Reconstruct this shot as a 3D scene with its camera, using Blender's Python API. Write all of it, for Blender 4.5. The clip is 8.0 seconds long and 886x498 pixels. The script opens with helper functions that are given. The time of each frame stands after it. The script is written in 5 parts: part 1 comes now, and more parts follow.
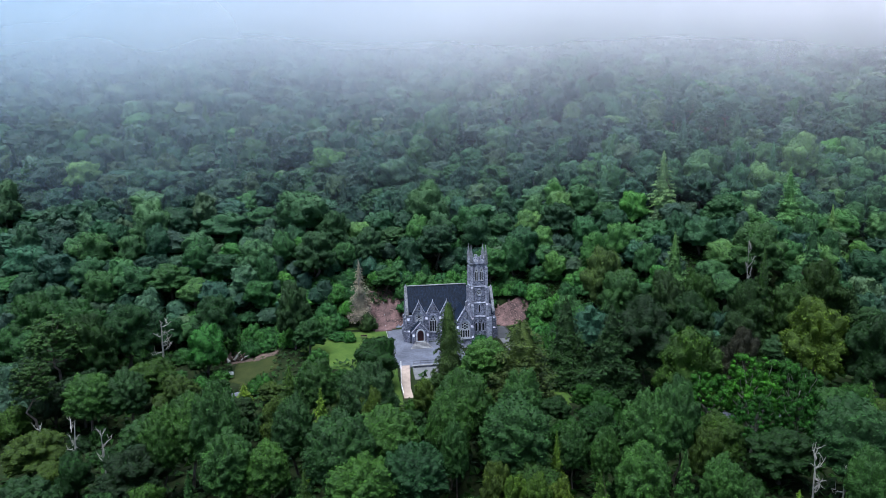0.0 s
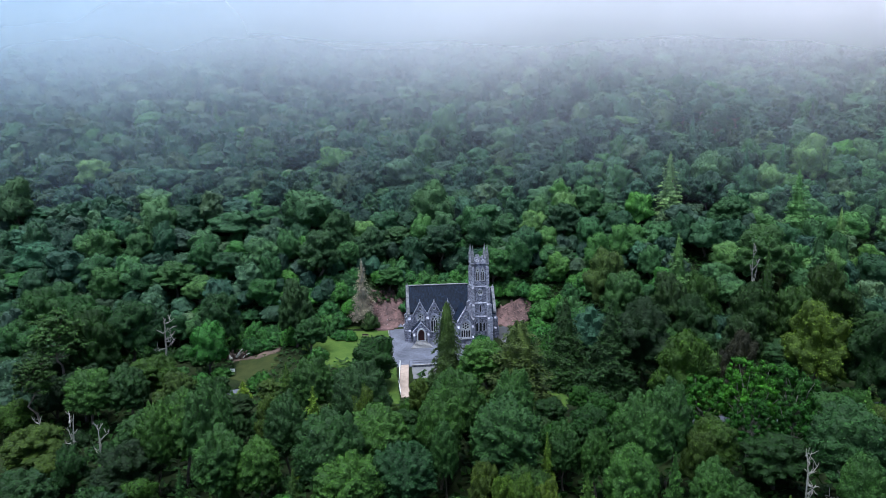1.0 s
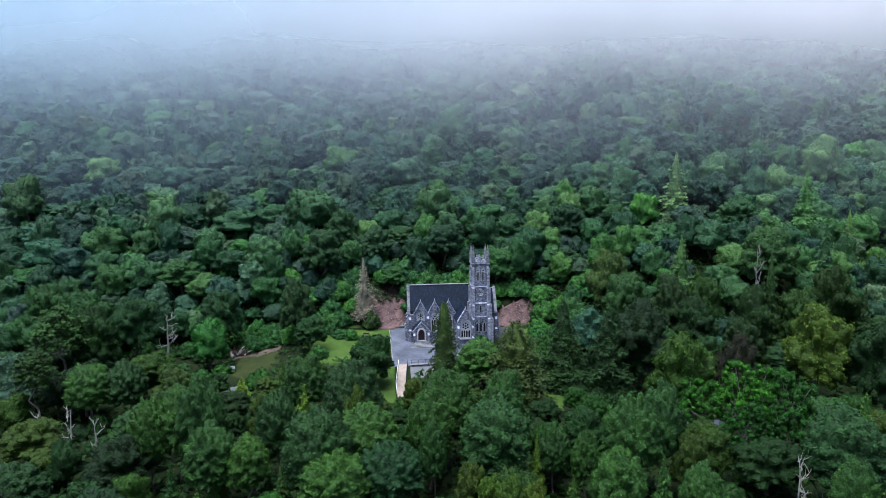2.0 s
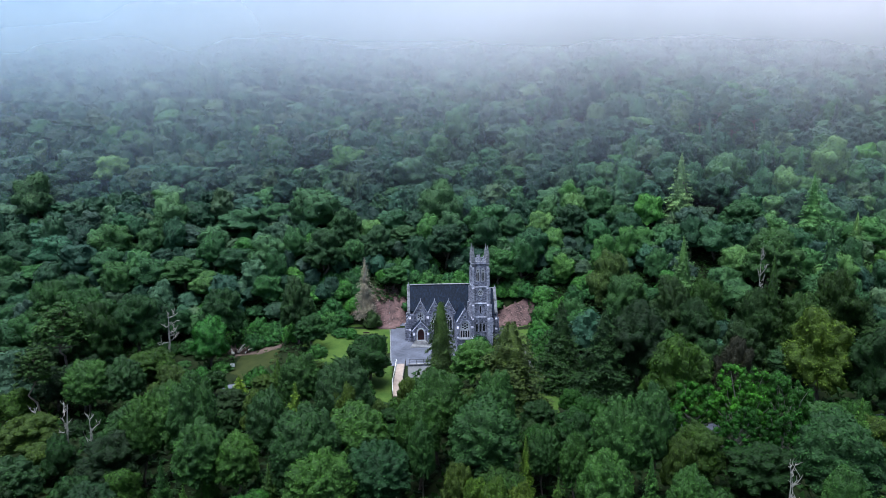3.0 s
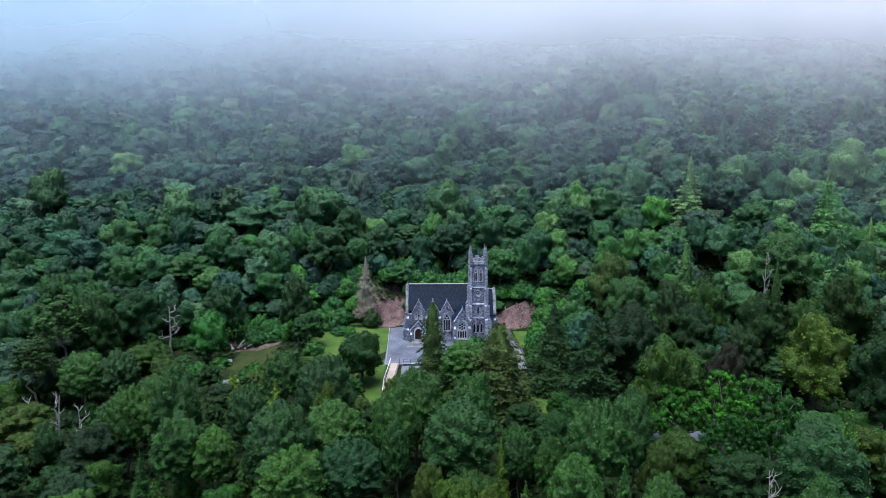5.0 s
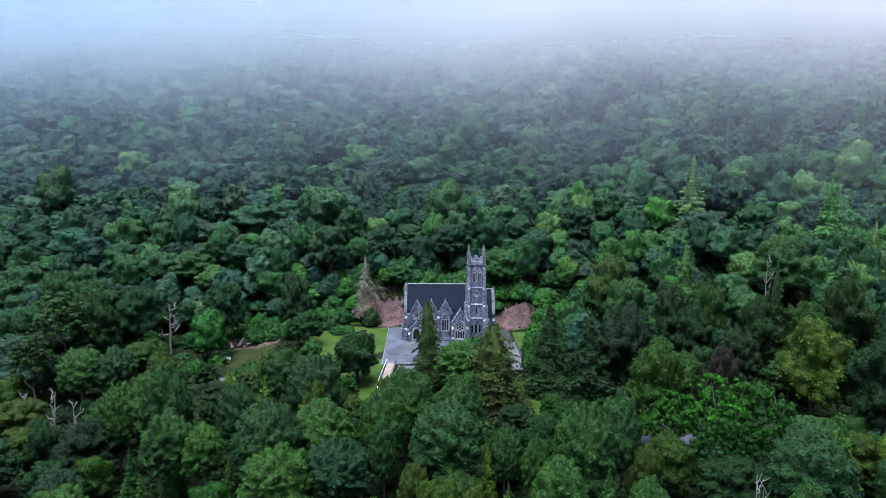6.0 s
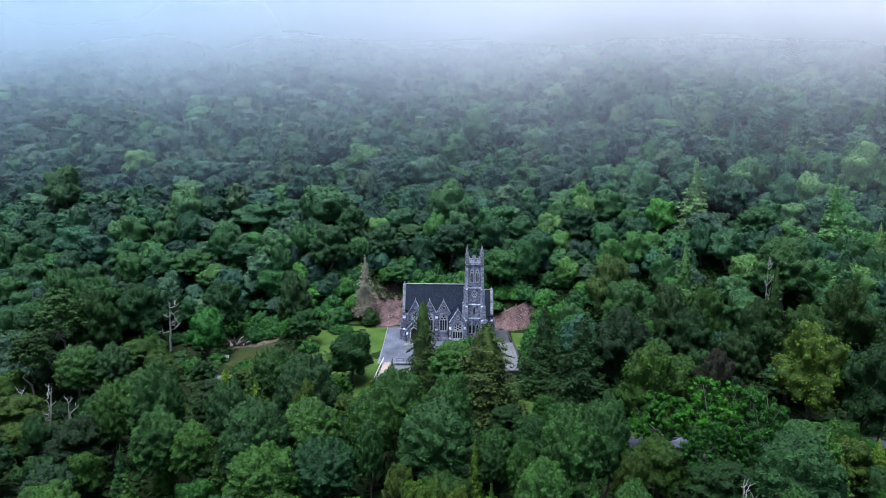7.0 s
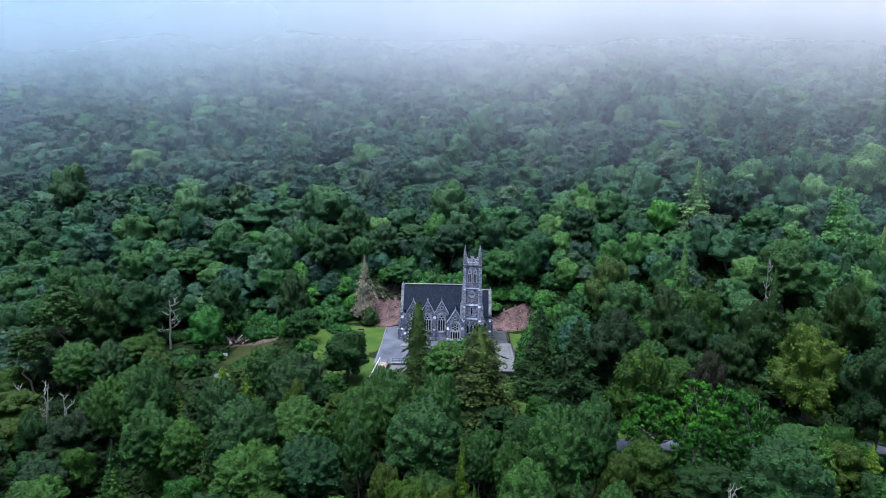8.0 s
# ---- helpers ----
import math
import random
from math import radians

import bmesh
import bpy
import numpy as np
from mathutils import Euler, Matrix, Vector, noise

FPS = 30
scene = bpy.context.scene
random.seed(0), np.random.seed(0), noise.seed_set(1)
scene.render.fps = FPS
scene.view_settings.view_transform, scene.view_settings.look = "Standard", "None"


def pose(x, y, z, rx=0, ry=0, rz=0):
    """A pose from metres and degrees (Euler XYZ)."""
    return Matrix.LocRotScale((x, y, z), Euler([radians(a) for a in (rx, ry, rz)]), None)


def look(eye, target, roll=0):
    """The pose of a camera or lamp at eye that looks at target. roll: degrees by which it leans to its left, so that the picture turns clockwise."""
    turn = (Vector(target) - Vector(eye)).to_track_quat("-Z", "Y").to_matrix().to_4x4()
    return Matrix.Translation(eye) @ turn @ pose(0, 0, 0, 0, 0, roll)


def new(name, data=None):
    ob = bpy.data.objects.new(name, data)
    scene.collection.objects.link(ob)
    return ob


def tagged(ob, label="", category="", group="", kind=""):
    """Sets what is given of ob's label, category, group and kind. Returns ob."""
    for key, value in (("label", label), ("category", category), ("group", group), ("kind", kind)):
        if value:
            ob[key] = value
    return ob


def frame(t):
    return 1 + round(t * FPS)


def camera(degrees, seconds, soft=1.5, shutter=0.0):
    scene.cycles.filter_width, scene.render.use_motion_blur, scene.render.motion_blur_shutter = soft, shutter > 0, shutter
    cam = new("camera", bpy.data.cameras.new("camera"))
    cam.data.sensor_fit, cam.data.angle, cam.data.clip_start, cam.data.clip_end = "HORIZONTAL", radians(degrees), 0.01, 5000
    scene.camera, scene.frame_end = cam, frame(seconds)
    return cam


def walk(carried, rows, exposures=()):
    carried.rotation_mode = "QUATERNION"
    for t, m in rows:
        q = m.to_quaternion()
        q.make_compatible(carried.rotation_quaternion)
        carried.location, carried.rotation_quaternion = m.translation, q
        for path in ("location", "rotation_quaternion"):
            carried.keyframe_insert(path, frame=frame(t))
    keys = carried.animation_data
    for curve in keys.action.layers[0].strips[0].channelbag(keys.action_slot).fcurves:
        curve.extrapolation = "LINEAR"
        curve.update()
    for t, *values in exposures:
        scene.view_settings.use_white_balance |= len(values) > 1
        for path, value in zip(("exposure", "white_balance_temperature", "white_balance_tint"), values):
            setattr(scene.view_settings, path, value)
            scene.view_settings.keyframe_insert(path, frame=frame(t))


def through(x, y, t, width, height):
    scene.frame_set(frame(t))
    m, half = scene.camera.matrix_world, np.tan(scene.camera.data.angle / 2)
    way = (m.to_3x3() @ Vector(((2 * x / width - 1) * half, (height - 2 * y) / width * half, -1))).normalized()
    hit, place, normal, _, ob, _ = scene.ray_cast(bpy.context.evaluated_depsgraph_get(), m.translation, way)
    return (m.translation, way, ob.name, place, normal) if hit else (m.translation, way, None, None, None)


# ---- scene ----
cam = camera(70, 8.0, soft=0.5)


def heading(x, y, z, yaw, pitch, roll):
    """A camera pose from its place, its turn to the left of +y, its pitch and its roll in degrees."""
    a, p = radians(yaw), radians(pitch)
    way = Vector((-math.sin(a) * math.cos(p), math.cos(a) * math.cos(p), math.sin(p)))
    eye = Vector((x, y, z))
    return look(eye, eye + way * 10, roll)


walk(cam, [
    (0.0, heading(-11.668, -151.190, 42.930, -7.934, -7.636, -1.282)),
    (1.0, heading(-8.542, -151.597, 42.804, -6.603, -7.605, -0.973)),
    (2.0, heading(-5.335, -151.794, 42.672, -5.314, -7.580, -0.678)),
    (3.0, heading(-2.084, -151.828, 42.545, -4.071, -7.561, -0.396)),
    (4.0, heading(1.178, -151.750, 42.433, -2.877, -7.547, -0.124)),
    (5.0, heading(4.414, -151.608, 42.348, -1.735, -7.538, 0.141)),
    (6.0, heading(7.590, -151.453, 42.300, -0.650, -7.533, 0.401)),
    (7.0, heading(10.670, -151.332, 42.300, 0.376, -7.532, 0.658)),
    (8.0, heading(13.620, -151.296, 42.359, 1.339, -7.533, 0.915)),
], exposures=[(0.0, 1.75, 5850, 7), (8.0, 1.85, 5750, 7)])

# ---- world and light: a misty overcast sky ----
SUN_ELEV, SUN_ROT = radians(80), radians(235)
world = bpy.data.worlds.new("overcast_sky")
scene.world = world
world.use_nodes = True
wn = world.node_tree.nodes
sky = wn.new("ShaderNodeTexSky")
sky.sky_type, sky.sun_disc = "NISHITA", False
sky.sun_elevation, sky.sun_rotation = SUN_ELEV, SUN_ROT
sky.air_density, sky.dust_density = 1.0, 3.0
world.node_tree.links.new(sky.outputs[0], wn["Background"].inputs[0])
wn["Background"].inputs[1].default_value = 0.05

sun_data = bpy.data.lights.new("sun", "SUN")
sun_data.energy, sun_data.angle, sun_data.color = 2.2, radians(45), (0.97, 0.98, 1.0)
sun = new("sun", sun_data)
sun.matrix_world = look(Vector((math.sin(SUN_ROT) * math.cos(SUN_ELEV), math.cos(SUN_ROT) * math.cos(SUN_ELEV), math.sin(SUN_ELEV))) * 500, (0, 0, 0))


# ---- materials ----
def material(name):
    m = bpy.data.materials.new(name)
    m.use_nodes = True
    nt = m.node_tree
    return m, nt, nt.nodes["Principled BSDF"]


def node(nt, kind, **inputs):
    n = nt.nodes.new(kind)
    for k, v in inputs.items():
        n.inputs[k.replace("_", " ")].default_value = v
    return n


def noise_node(nt, scale, detail=4.0, rough=0.55, coords=None):
    n = node(nt, "ShaderNodeTexNoise", Scale=scale, Detail=detail, Roughness=rough)
    if coords is None:
        coords = nt.nodes.new("ShaderNodeNewGeometry").outputs["Position"]
    nt.links.new(coords, n.inputs["Vector"])
    return n


def ramp(nt, source, stops):
    r = nt.nodes.new("ShaderNodeValToRGB")
    e = r.color_ramp.elements
    while len(e) < len(stops):
        e.new(0.5)
    for k, (at, c) in enumerate(stops):
        e[k].position = at
        e[k].color = (*c, 1) if len(c) == 3 else c
    nt.links.new(source, r.inputs[0])
    return r.outputs[0]


def mix(nt, fac, a, b, mode="MIX"):
    m = nt.nodes.new("ShaderNodeMix")
    m.data_type, m.blend_type = "RGBA", mode
    for sock, v in ((m.inputs[0], fac), (m.inputs[6], a), (m.inputs[7], b)):
        if isinstance(v, bpy.types.NodeSocket):
            nt.links.new(v, sock)
        elif isinstance(v, (int, float)):
            sock.default_value = v
        else:
            sock.default_value = (*v, 1)
    return m.outputs[2]


def bump(nt, bsdf, height, strength, distance=0.05):
    b = node(nt, "ShaderNodeBump", Strength=strength, Distance=distance)
    nt.links.new(height, b.inputs["Height"])
    nt.links.new(b.outputs[0], bsdf.inputs["Normal"])


def two_tone(name, dark, light, scale, rough=0.85, fine=6.0, bump_by=0.3, metal=0.0):
    """A surface with broad patches and a fine grain between two colours."""
    m, nt, p = material(name)
    broad, grain = noise_node(nt, scale), noise_node(nt, scale * fine, 6)
    both = nt.nodes.new("ShaderNodeMath")
    both.operation = "MULTIPLY_ADD"
    nt.links.new(broad.outputs[0], both.inputs[0])
    both.inputs[1].default_value = 0.6
    half = nt.nodes.new("ShaderNodeMath")
    half.operation = "MULTIPLY"
    nt.links.new(grain.outputs[0], half.inputs[0])
    half.inputs[1].default_value = 0.4
    nt.links.new(half.outputs[0], both.inputs[2])
    nt.links.new(ramp(nt, both.outputs[0], [(0.36, dark), (0.64, light)]), p.inputs["Base Color"])
    p.inputs["Roughness"].default_value, p.inputs["Metallic"].default_value = rough, metal
    bump(nt, p, grain.outputs[0], bump_by)
    return m


def leaf_material(name, tint=None, through=0.25, grain=0.7):
    """Foliage whose hue comes from the colour set on the object, with variation from leaf to leaf and tree to tree."""
    m, nt, p = material(name)
    info = nt.nodes.new("ShaderNodeObjectInfo")
    geo = nt.nodes.new("ShaderNodeNewGeometry")
    base = info.outputs["Color"] if tint is None else mix(nt, 0.0, tint, tint)
    island = ramp(nt, geo.outputs["Random Per Island"], [(0.0, (0.5, 0.54, 0.55)), (0.55, (0.95, 0.95, 0.95)), (1.0, (1.7, 1.6, 1.45))])
    tree = ramp(nt, info.outputs["Random"], [(0.0, (0.6, 0.72, 0.9)), (0.5, (1.0, 1.0, 1.0)), (1.0, (1.5, 1.35, 1.0))])
    patch = ramp(nt, noise_node(nt, 0.35, 3).outputs[0], [(0.3, (0.75, 0.8, 0.85)), (0.7, (1.25, 1.2, 1.05))])
    twig = noise_node(nt, 5.0, 2, 0.7)
    fine = ramp(nt, twig.outputs[0], [(0.34, tuple(1 - grain * v for v in (0.68, 0.64, 0.66))), (0.5, (0.96, 0.96, 0.96)), (0.66, tuple(1 + grain * v for v in (0.75, 0.65, 0.5)))])
    col = mix(nt, 1.0, mix(nt, 1.0, mix(nt, 1.0, base, island, "MULTIPLY"), tree, "MULTIPLY"), patch, "MULTIPLY")
    col = mix(nt, 1.0, col, fine, "MULTIPLY")
    bump(nt, p, twig.outputs[0], 1.0, 0.22)
    nt.links.new(col, p.inputs["Base Color"])
    p.inputs["Roughness"].default_value = 0.6
    p.inputs["Specular IOR Level"].default_value = 0.25
    tr = nt.nodes.new("ShaderNodeBsdfTranslucent")
    nt.links.new(col, tr.inputs["Color"])
    ms = nt.nodes.new("ShaderNodeMixShader")
    ms.inputs[0].default_value = through
    nt.links.new(p.outputs[0], ms.inputs[1])
    nt.links.new(tr.outputs[0], ms.inputs[2])
    nt.links.new(ms.outputs[0], nt.nodes["Material Output"].inputs[0])
    return m


LEAF = leaf_material("leaves")
NEEDLE = leaf_material("needles", through=0.1, grain=0.65)
BARK = two_tone("bark", (0.035, 0.028, 0.022), (0.12, 0.1, 0.085), 1.5, 0.9, 6, 0.6)
PINE_BARK = two_tone("pine_bark", (0.08, 0.06, 0.05), (0.26, 0.2, 0.17), 1.2, 0.9, 6, 0.6)
PALE_BARK = two_tone("pale_bark", (0.11, 0.105, 0.09), (0.26, 0.25, 0.22), 1.5, 0.9, 6, 0.5)
DEAD_WOOD = two_tone("weathered_wood", (0.14, 0.135, 0.12), (0.32, 0.31, 0.28), 1.5, 0.85, 6, 0.5)
GREEN_DARK, GREEN_MID = (0.022, 0.056, 0.022), (0.034, 0.088, 0.026)
GREEN_BRIGHT, GREEN_YELLOW = (0.05, 0.14, 0.024), (0.15, 0.175, 0.045)
GREEN_BLUE, GREEN_PINE = (0.057, 0.112, 0.052), (0.055, 0.106, 0.038)
GREEN_PALE, AUTUMN = (0.075, 0.13, 0.055), (0.088, 0.105, 0.03)
PURPLE, BROWN_GREEN, GREY_FIR = (0.042, 0.031, 0.045), (0.06, 0.062, 0.03), (0.72, 0.42, 1.25)


# ---- terrain ----
def soft_up(v, width):
    return v if v > 30 * width else width * math.log1p(math.exp(v / width))


def ease(v, a, b):
    u = min(max((v - a) / (b - a), 0.0), 1.0)
    return u * u * (3 - 2 * u)


def ground_height(x, y):
    """The hillside rises behind the church; the ground falls gently in front and beside it."""
    s = y + min(0.45 * max(x - 22, 0.0), 30.0) - 0.2 * max(-40 - x, 0.0)
    hill = 0.5 * soft_up(s - 6, 3.0) * ease(s, 9, 19)
    z = hill if hill < 170 else 170 + (hill - 170) * 0.35
    z -= 0.055 * soft_up(-(y + 14), 5.0)
    z -= 3.2 * ease(-x, 16, 44) * ease(30 - y, 0, 25)
    z -= 0.6 * ease(-y, -6, 5)
    rough = ease(math.hypot(x - 8, y), 45, 90)
    return max(z, -14) + rough * 1.6 * noise.noise((x * 0.025, y * 0.025, 3.1))


def link_mesh(name, verts, faces, mats, parent=None, label="", mat_index=None, smooth=False):
    me = bpy.data.meshes.new(name)
    verts, faces = np.asarray(verts, dtype=np.float32), np.asarray(faces, dtype=np.int32)
    k = faces.shape[1]
    me.vertices.add(len(verts))
    me.vertices.foreach_set("co", verts.ravel())
    me.loops.add(faces.size)
    me.loops.foreach_set("vertex_index", faces.ravel())
    me.polygons.add(len(faces))
    me.polygons.foreach_set("loop_start", np.arange(0, faces.size, k, dtype=np.int32))
    me.polygons.foreach_set("use_smooth", np.full(len(faces), smooth))
    for m in mats:
        me.materials.append(m)
    if mat_index is not None:
        me.polygons.foreach_set("material_index", np.asarray(mat_index, dtype=np.int32))
    me.update(calc_edges=True)
    ob = new(name, me)
    ob.parent = parent
    if label:
        ob["label"] = label
    return ob


def part(name, bm, mat, parent=None, label=""):
    """Links a bmesh as one mesh object under a thing or a part."""
    me = bpy.data.meshes.new(name)
    bmesh.ops.recalc_face_normals(bm, faces=bm.faces)
    bm.to_mesh(me)
    bm.free()
    for m in (mat if isinstance(mat, (list, tuple)) else (mat,)):
        me.materials.append(m)
    ob = new(name, me)
    ob.parent = parent
    if label:
        ob["label"] = label
    return ob


# ground sheet: fine near the place, coarse to the horizon
def ground_lines(inner, step):
    out = [-2600, -1700, -1100, -700, -480]
    v = -inner
    mids = []
    while v <= inner:
        mids.append(v)
        v += step / 2 if -44 <= v < 44 else step
    return [o for o in out if o < -inner - 20] + mids + [-o for o in reversed(out) if -o > inner + 20]


gx, gy = ground_lines(320, 4.0), ground_lines(360, 4.0)
gverts = [(x, y, ground_height(x, y)) for y in gy for x in gx]
nx = len(gx)
gfaces = [(j * nx + i, j * nx + i + 1, (j + 1) * nx + i + 1, (j + 1) * nx + i) for j in range(len(gy) - 1) for i in range(nx - 1)]
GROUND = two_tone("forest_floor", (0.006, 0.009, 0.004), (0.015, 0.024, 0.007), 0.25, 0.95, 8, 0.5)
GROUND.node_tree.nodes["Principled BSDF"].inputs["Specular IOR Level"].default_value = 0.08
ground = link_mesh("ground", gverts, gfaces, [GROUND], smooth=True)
tagged(ground, "dark mossy forest floor rising into a steep wooded hillside", "ground", kind="structure")


# ---- trees ----
def unit(v):
    return v / np.maximum(np.linalg.norm(v, axis=-1, keepdims=True), 1e-9)


def cards(rng, c, n, s, long=1.25):
    """Small leaf sprays at c, facing n, of size s: vertices and triangles."""
    t = unit(np.cross(n, rng.normal(size=c.shape)))
    b = np.cross(n, t)
    s = s[:, None]
    dip = n * s * rng.uniform(-0.1, 0.35, (len(c), 1))
    v = np.stack([c + t * s * 0.6 * long - dip, c - t * s * 0.4 * long + b * s * 0.48, c - t * s * 0.4 * long - b * s * 0.48], 1)
    return v.reshape(-1, 3), np.arange(len(c) * 3).reshape(-1, 3)


def tube(path, radii, sides=6):
    """A tapered tube along a path: vertices and quads."""
    path, rings = np.asarray(path, float), []
    for k, p in enumerate(path):
        d = unit(path[min(k + 1, len(path) - 1)] - path[max(k - 1, 0)])
        a = unit(np.cross(d, (0.31, 0.95, 0.1)))
        b = np.cross(d, a)
        ang = np.arange(sides) * 2 * math.pi / sides
        rings.append(p + radii[k] * (np.cos(ang)[:, None] * a + np.sin(ang)[:, None] * b))
    v = np.concatenate(rings)
    f = [(k * sides + i, k * sides + (i + 1) % sides, (k + 1) * sides + (i + 1) % sides, (k + 1) * sides + i)
         for k in range(len(path) - 1) for i in range(sides)]
    return v, np.array(f)


def joined(pieces):
    vs, fs, n = [], [], 0
    for v, f in pieces:
        vs.append(v)
        fs.append(np.asarray(f) + n)
        n += len(v)
    return np.concatenate(vs), np.concatenate(fs)


def limb(rng, a, b, r0, r1, sag=0.0, sides=5, steps=4, bend=0.05):
    a, b = np.asarray(a, float), np.asarray(b, float)
    u = np.linspace(0, 1, steps + 1)[:, None]
    p = a + (b - a) * u + rng.normal(size=(steps + 1, 3)) * bend * np.linalg.norm(b - a) * np.sin(u * math.pi)
    p[:, 2] += sag * np.sin(u[:, 0] * math.pi)
    return tube(p, np.linspace(r0, r1, steps + 1), sides)


def spread(n, low=-1.0):
    """n ways spread evenly over a sphere, or over its part above low."""
    k = np.arange(n) + 0.5
    z = 1 - (1 - low) * k / n
    a = k * 2.399963
    q = np.sqrt(np.clip(1 - z**2, 0, 1))
    return np.stack([q * np.cos(a), q * np.sin(a), z], 1)


def sphere_mesh(level):
    """A ball of even triangles: unit vertices and faces."""
    bm = bmesh.new()
    bmesh.ops.create_icosphere(bm, subdivisions=level, radius=1.0)
    v = np.array([tuple(p.co) for p in bm.verts])
    f = np.array([[p.index for p in q.verts] for q in bm.faces])
    bm.free()
    return unit(v), f


BALLS = {k: sphere_mesh(k) for k in (1, 2, 3, 4, 5, 6)}


def crown_of(rng, lc, lr, centre, count, size, long=1.25, flat=0.8, up=0.35, jitter=0.42, ball=1):
    """A crown of leafy clumps at lc of radius lr: uneven inner balls, and leaf sprays over what lies open of them."""
    d, f = BALLS[ball]
    squash = np.array([1, 1, flat])
    lumps = 1 + rng.uniform(-0.22, 0.16, (len(lc), len(d), 1))
    v = (lc[:, None] + d[None] * lumps * (lr[:, None, None] * 0.76) * squash).reshape(-1, 3)
    faces = (f[None] + (np.arange(len(lc)) * len(d))[:, None, None]).reshape(-1, 3)
    m = count * 3
    share = rng.choice(len(lc), m, p=lr**2 / (lr**2).sum())
    out = unit(lc[share] - centre)
    dd = unit(rng.normal(size=(m, 3)) + 0.55 * out + (0, 0, up))
    c = lc[share] + dd * squash * (lr[share] * rng.uniform(0.74, 1.16, m))[:, None]
    gap = ((c[:, None] - lc[None]) ** 2).sum(2) / (lr[None] * 0.74) ** 2
    gap[np.arange(m), share] = 9
    open_ones = np.flatnonzero(gap.min(1) > 1)[:count]
    c, dd = c[open_ones], dd[open_ones]
    n = unit(dd + (0, 0, up) + jitter * rng.normal(size=dd.shape))
    return joined([(v, faces), cards(rng, c, n, size * rng.uniform(0.55, 1.4, len(c)), long)])


def crown_shell(rng, level, centre, rad_up, rad_down, lc, lr, count, size, long=1.25, jitter=0.6, low=-0.55, heart=0.6):
    """A closed crown whose surface swells over every clump at lc of radius lr and sinks between them, with leaf sprays all over it."""
    d, f = BALLS[level]
    f = f[d[f][:, :, 2].mean(1) > low]
    rad = np.where(d[:, 2:] > 0, np.asarray(rad_up)[None], np.asarray(rad_down)[None])
    d = unit(d * rad)
    reach = heart / np.sqrt(((d / rad) ** 2).sum(1))
    q = lc - centre
    along = d @ q.T
    off = (q**2).sum(1)[None] - along**2
    hit = along + np.sqrt(np.clip(lr[None] ** 2 - off, 0, None))
    hit = np.where((off < lr[None] ** 2) & (along > 0), hit, 0).max(1)
    v = centre + d * (np.maximum(reach, hit) * rng.normal(0.97, 0.016, len(d)))[:, None]
    p = v[f]
    cross = np.cross(p[:, 1] - p[:, 0], p[:, 2] - p[:, 0])
    n = unit(cross)
    area = np.linalg.norm(cross, axis=1) * (0.9 + n[:, 2])
    pick = rng.choice(len(f), count, p=np.clip(area, 1e-6, None) / np.clip(area, 1e-6, None).sum())
    a = rng.dirichlet((1, 1, 1), count)
    c = (p[pick] * a[:, :, None]).sum(1) + n[pick] * rng.uniform(-0.1, 1.5, (count, 1)) * size
    lie = unit(n[pick] + (0, 0, 0.25) + jitter * rng.normal(size=c.shape))
    return joined([(v, f), cards(rng, c, lie, size * rng.uniform(0.55, 1.4, count), long)])


def broadleaf(rng, high, wide, count, size, boughs=15, each=15, crown_z=0.5, low=0.12, clump=0.068, loose=0.0, limbs=5, level=5, heart=0.6):
    """Trunk with limbs, and boughs over an uneven dome, each a mound of many small leafy clumps. Returns (trunk, leaves)."""
    centre = np.array([0, 0, crown_z * high])
    d = unit(spread(boughs, -0.75) + rng.normal(size=(boughs, 3)) * 0.2)
    br = wide * rng.uniform(0.14, 0.25, boughs) * (15 / boughs) ** 0.3
    rad = np.stack([np.full(boughs, wide / 2), np.full(boughs, wide / 2), np.where(d[:, 2] > 0, (1 - crown_z) * high, (crown_z - low) * high)], 1)
    bc = centre + d * np.maximum(rad - br[:, None], rad * 0.3) * rng.uniform(0.8 - loose, 1.06, (boughs, 1))
    heads = np.concatenate([bc, centre + d[:1] * 0.2])
    hr = np.append(br, wide * 0.27)
    lc, lr = [], []
    for q, r in zip(heads, hr):
        k = max(5, int(each * (r / hr.mean()) ** 1.5))
        w = unit(spread(k, -0.55) + rng.normal(size=(k, 3)) * 0.22)
        p = q + w * np.array([1, 1, 0.85]) * r * rng.uniform(0.72, 1.05, (k, 1))
        lc.append(p)
        lr.append(wide * clump * rng.uniform(0.65, 1.4, k))
    lc, lr = np.concatenate(lc), np.concatenate(lr)
    buried = (((lc[:, None] - heads[None]) ** 2).sum(2) / (hr[None] * 0.62) ** 2).min(1) < 1
    lc, lr = lc[~buried], lr[~buried]
    if loose > 0.2:
        leaves = crown_of(rng, lc, lr, centre, count, size)
    else:
        leaves = crown_shell(rng, level, centre, (wide / 2, wide / 2, (1 - crown_z) * high), (wide / 2, wide / 2, (crown_z - low) * high), lc, lr, count, size, heart=heart)
    wood = [limb(rng, (0, 0, -0.6), (rng.normal() * 0.03 * high, rng.normal() * 0.03 * high, crown_z * high), wide * 0.03 + 0.08, wide * 0.016, 0, 7)]
    for j in rng.choice(boughs, min(limbs, boughs), replace=False):
        wood.append(limb(rng, (0, 0, high * rng.uniform(low + 0.08, crown_z * 0.8)), bc[j] + d[j] * br[j] * (0.9 if loose > 0.2 else 0.3), wide * 0.014 + 0.04, 0.04, -0.2))
    return joined(wood), leaves


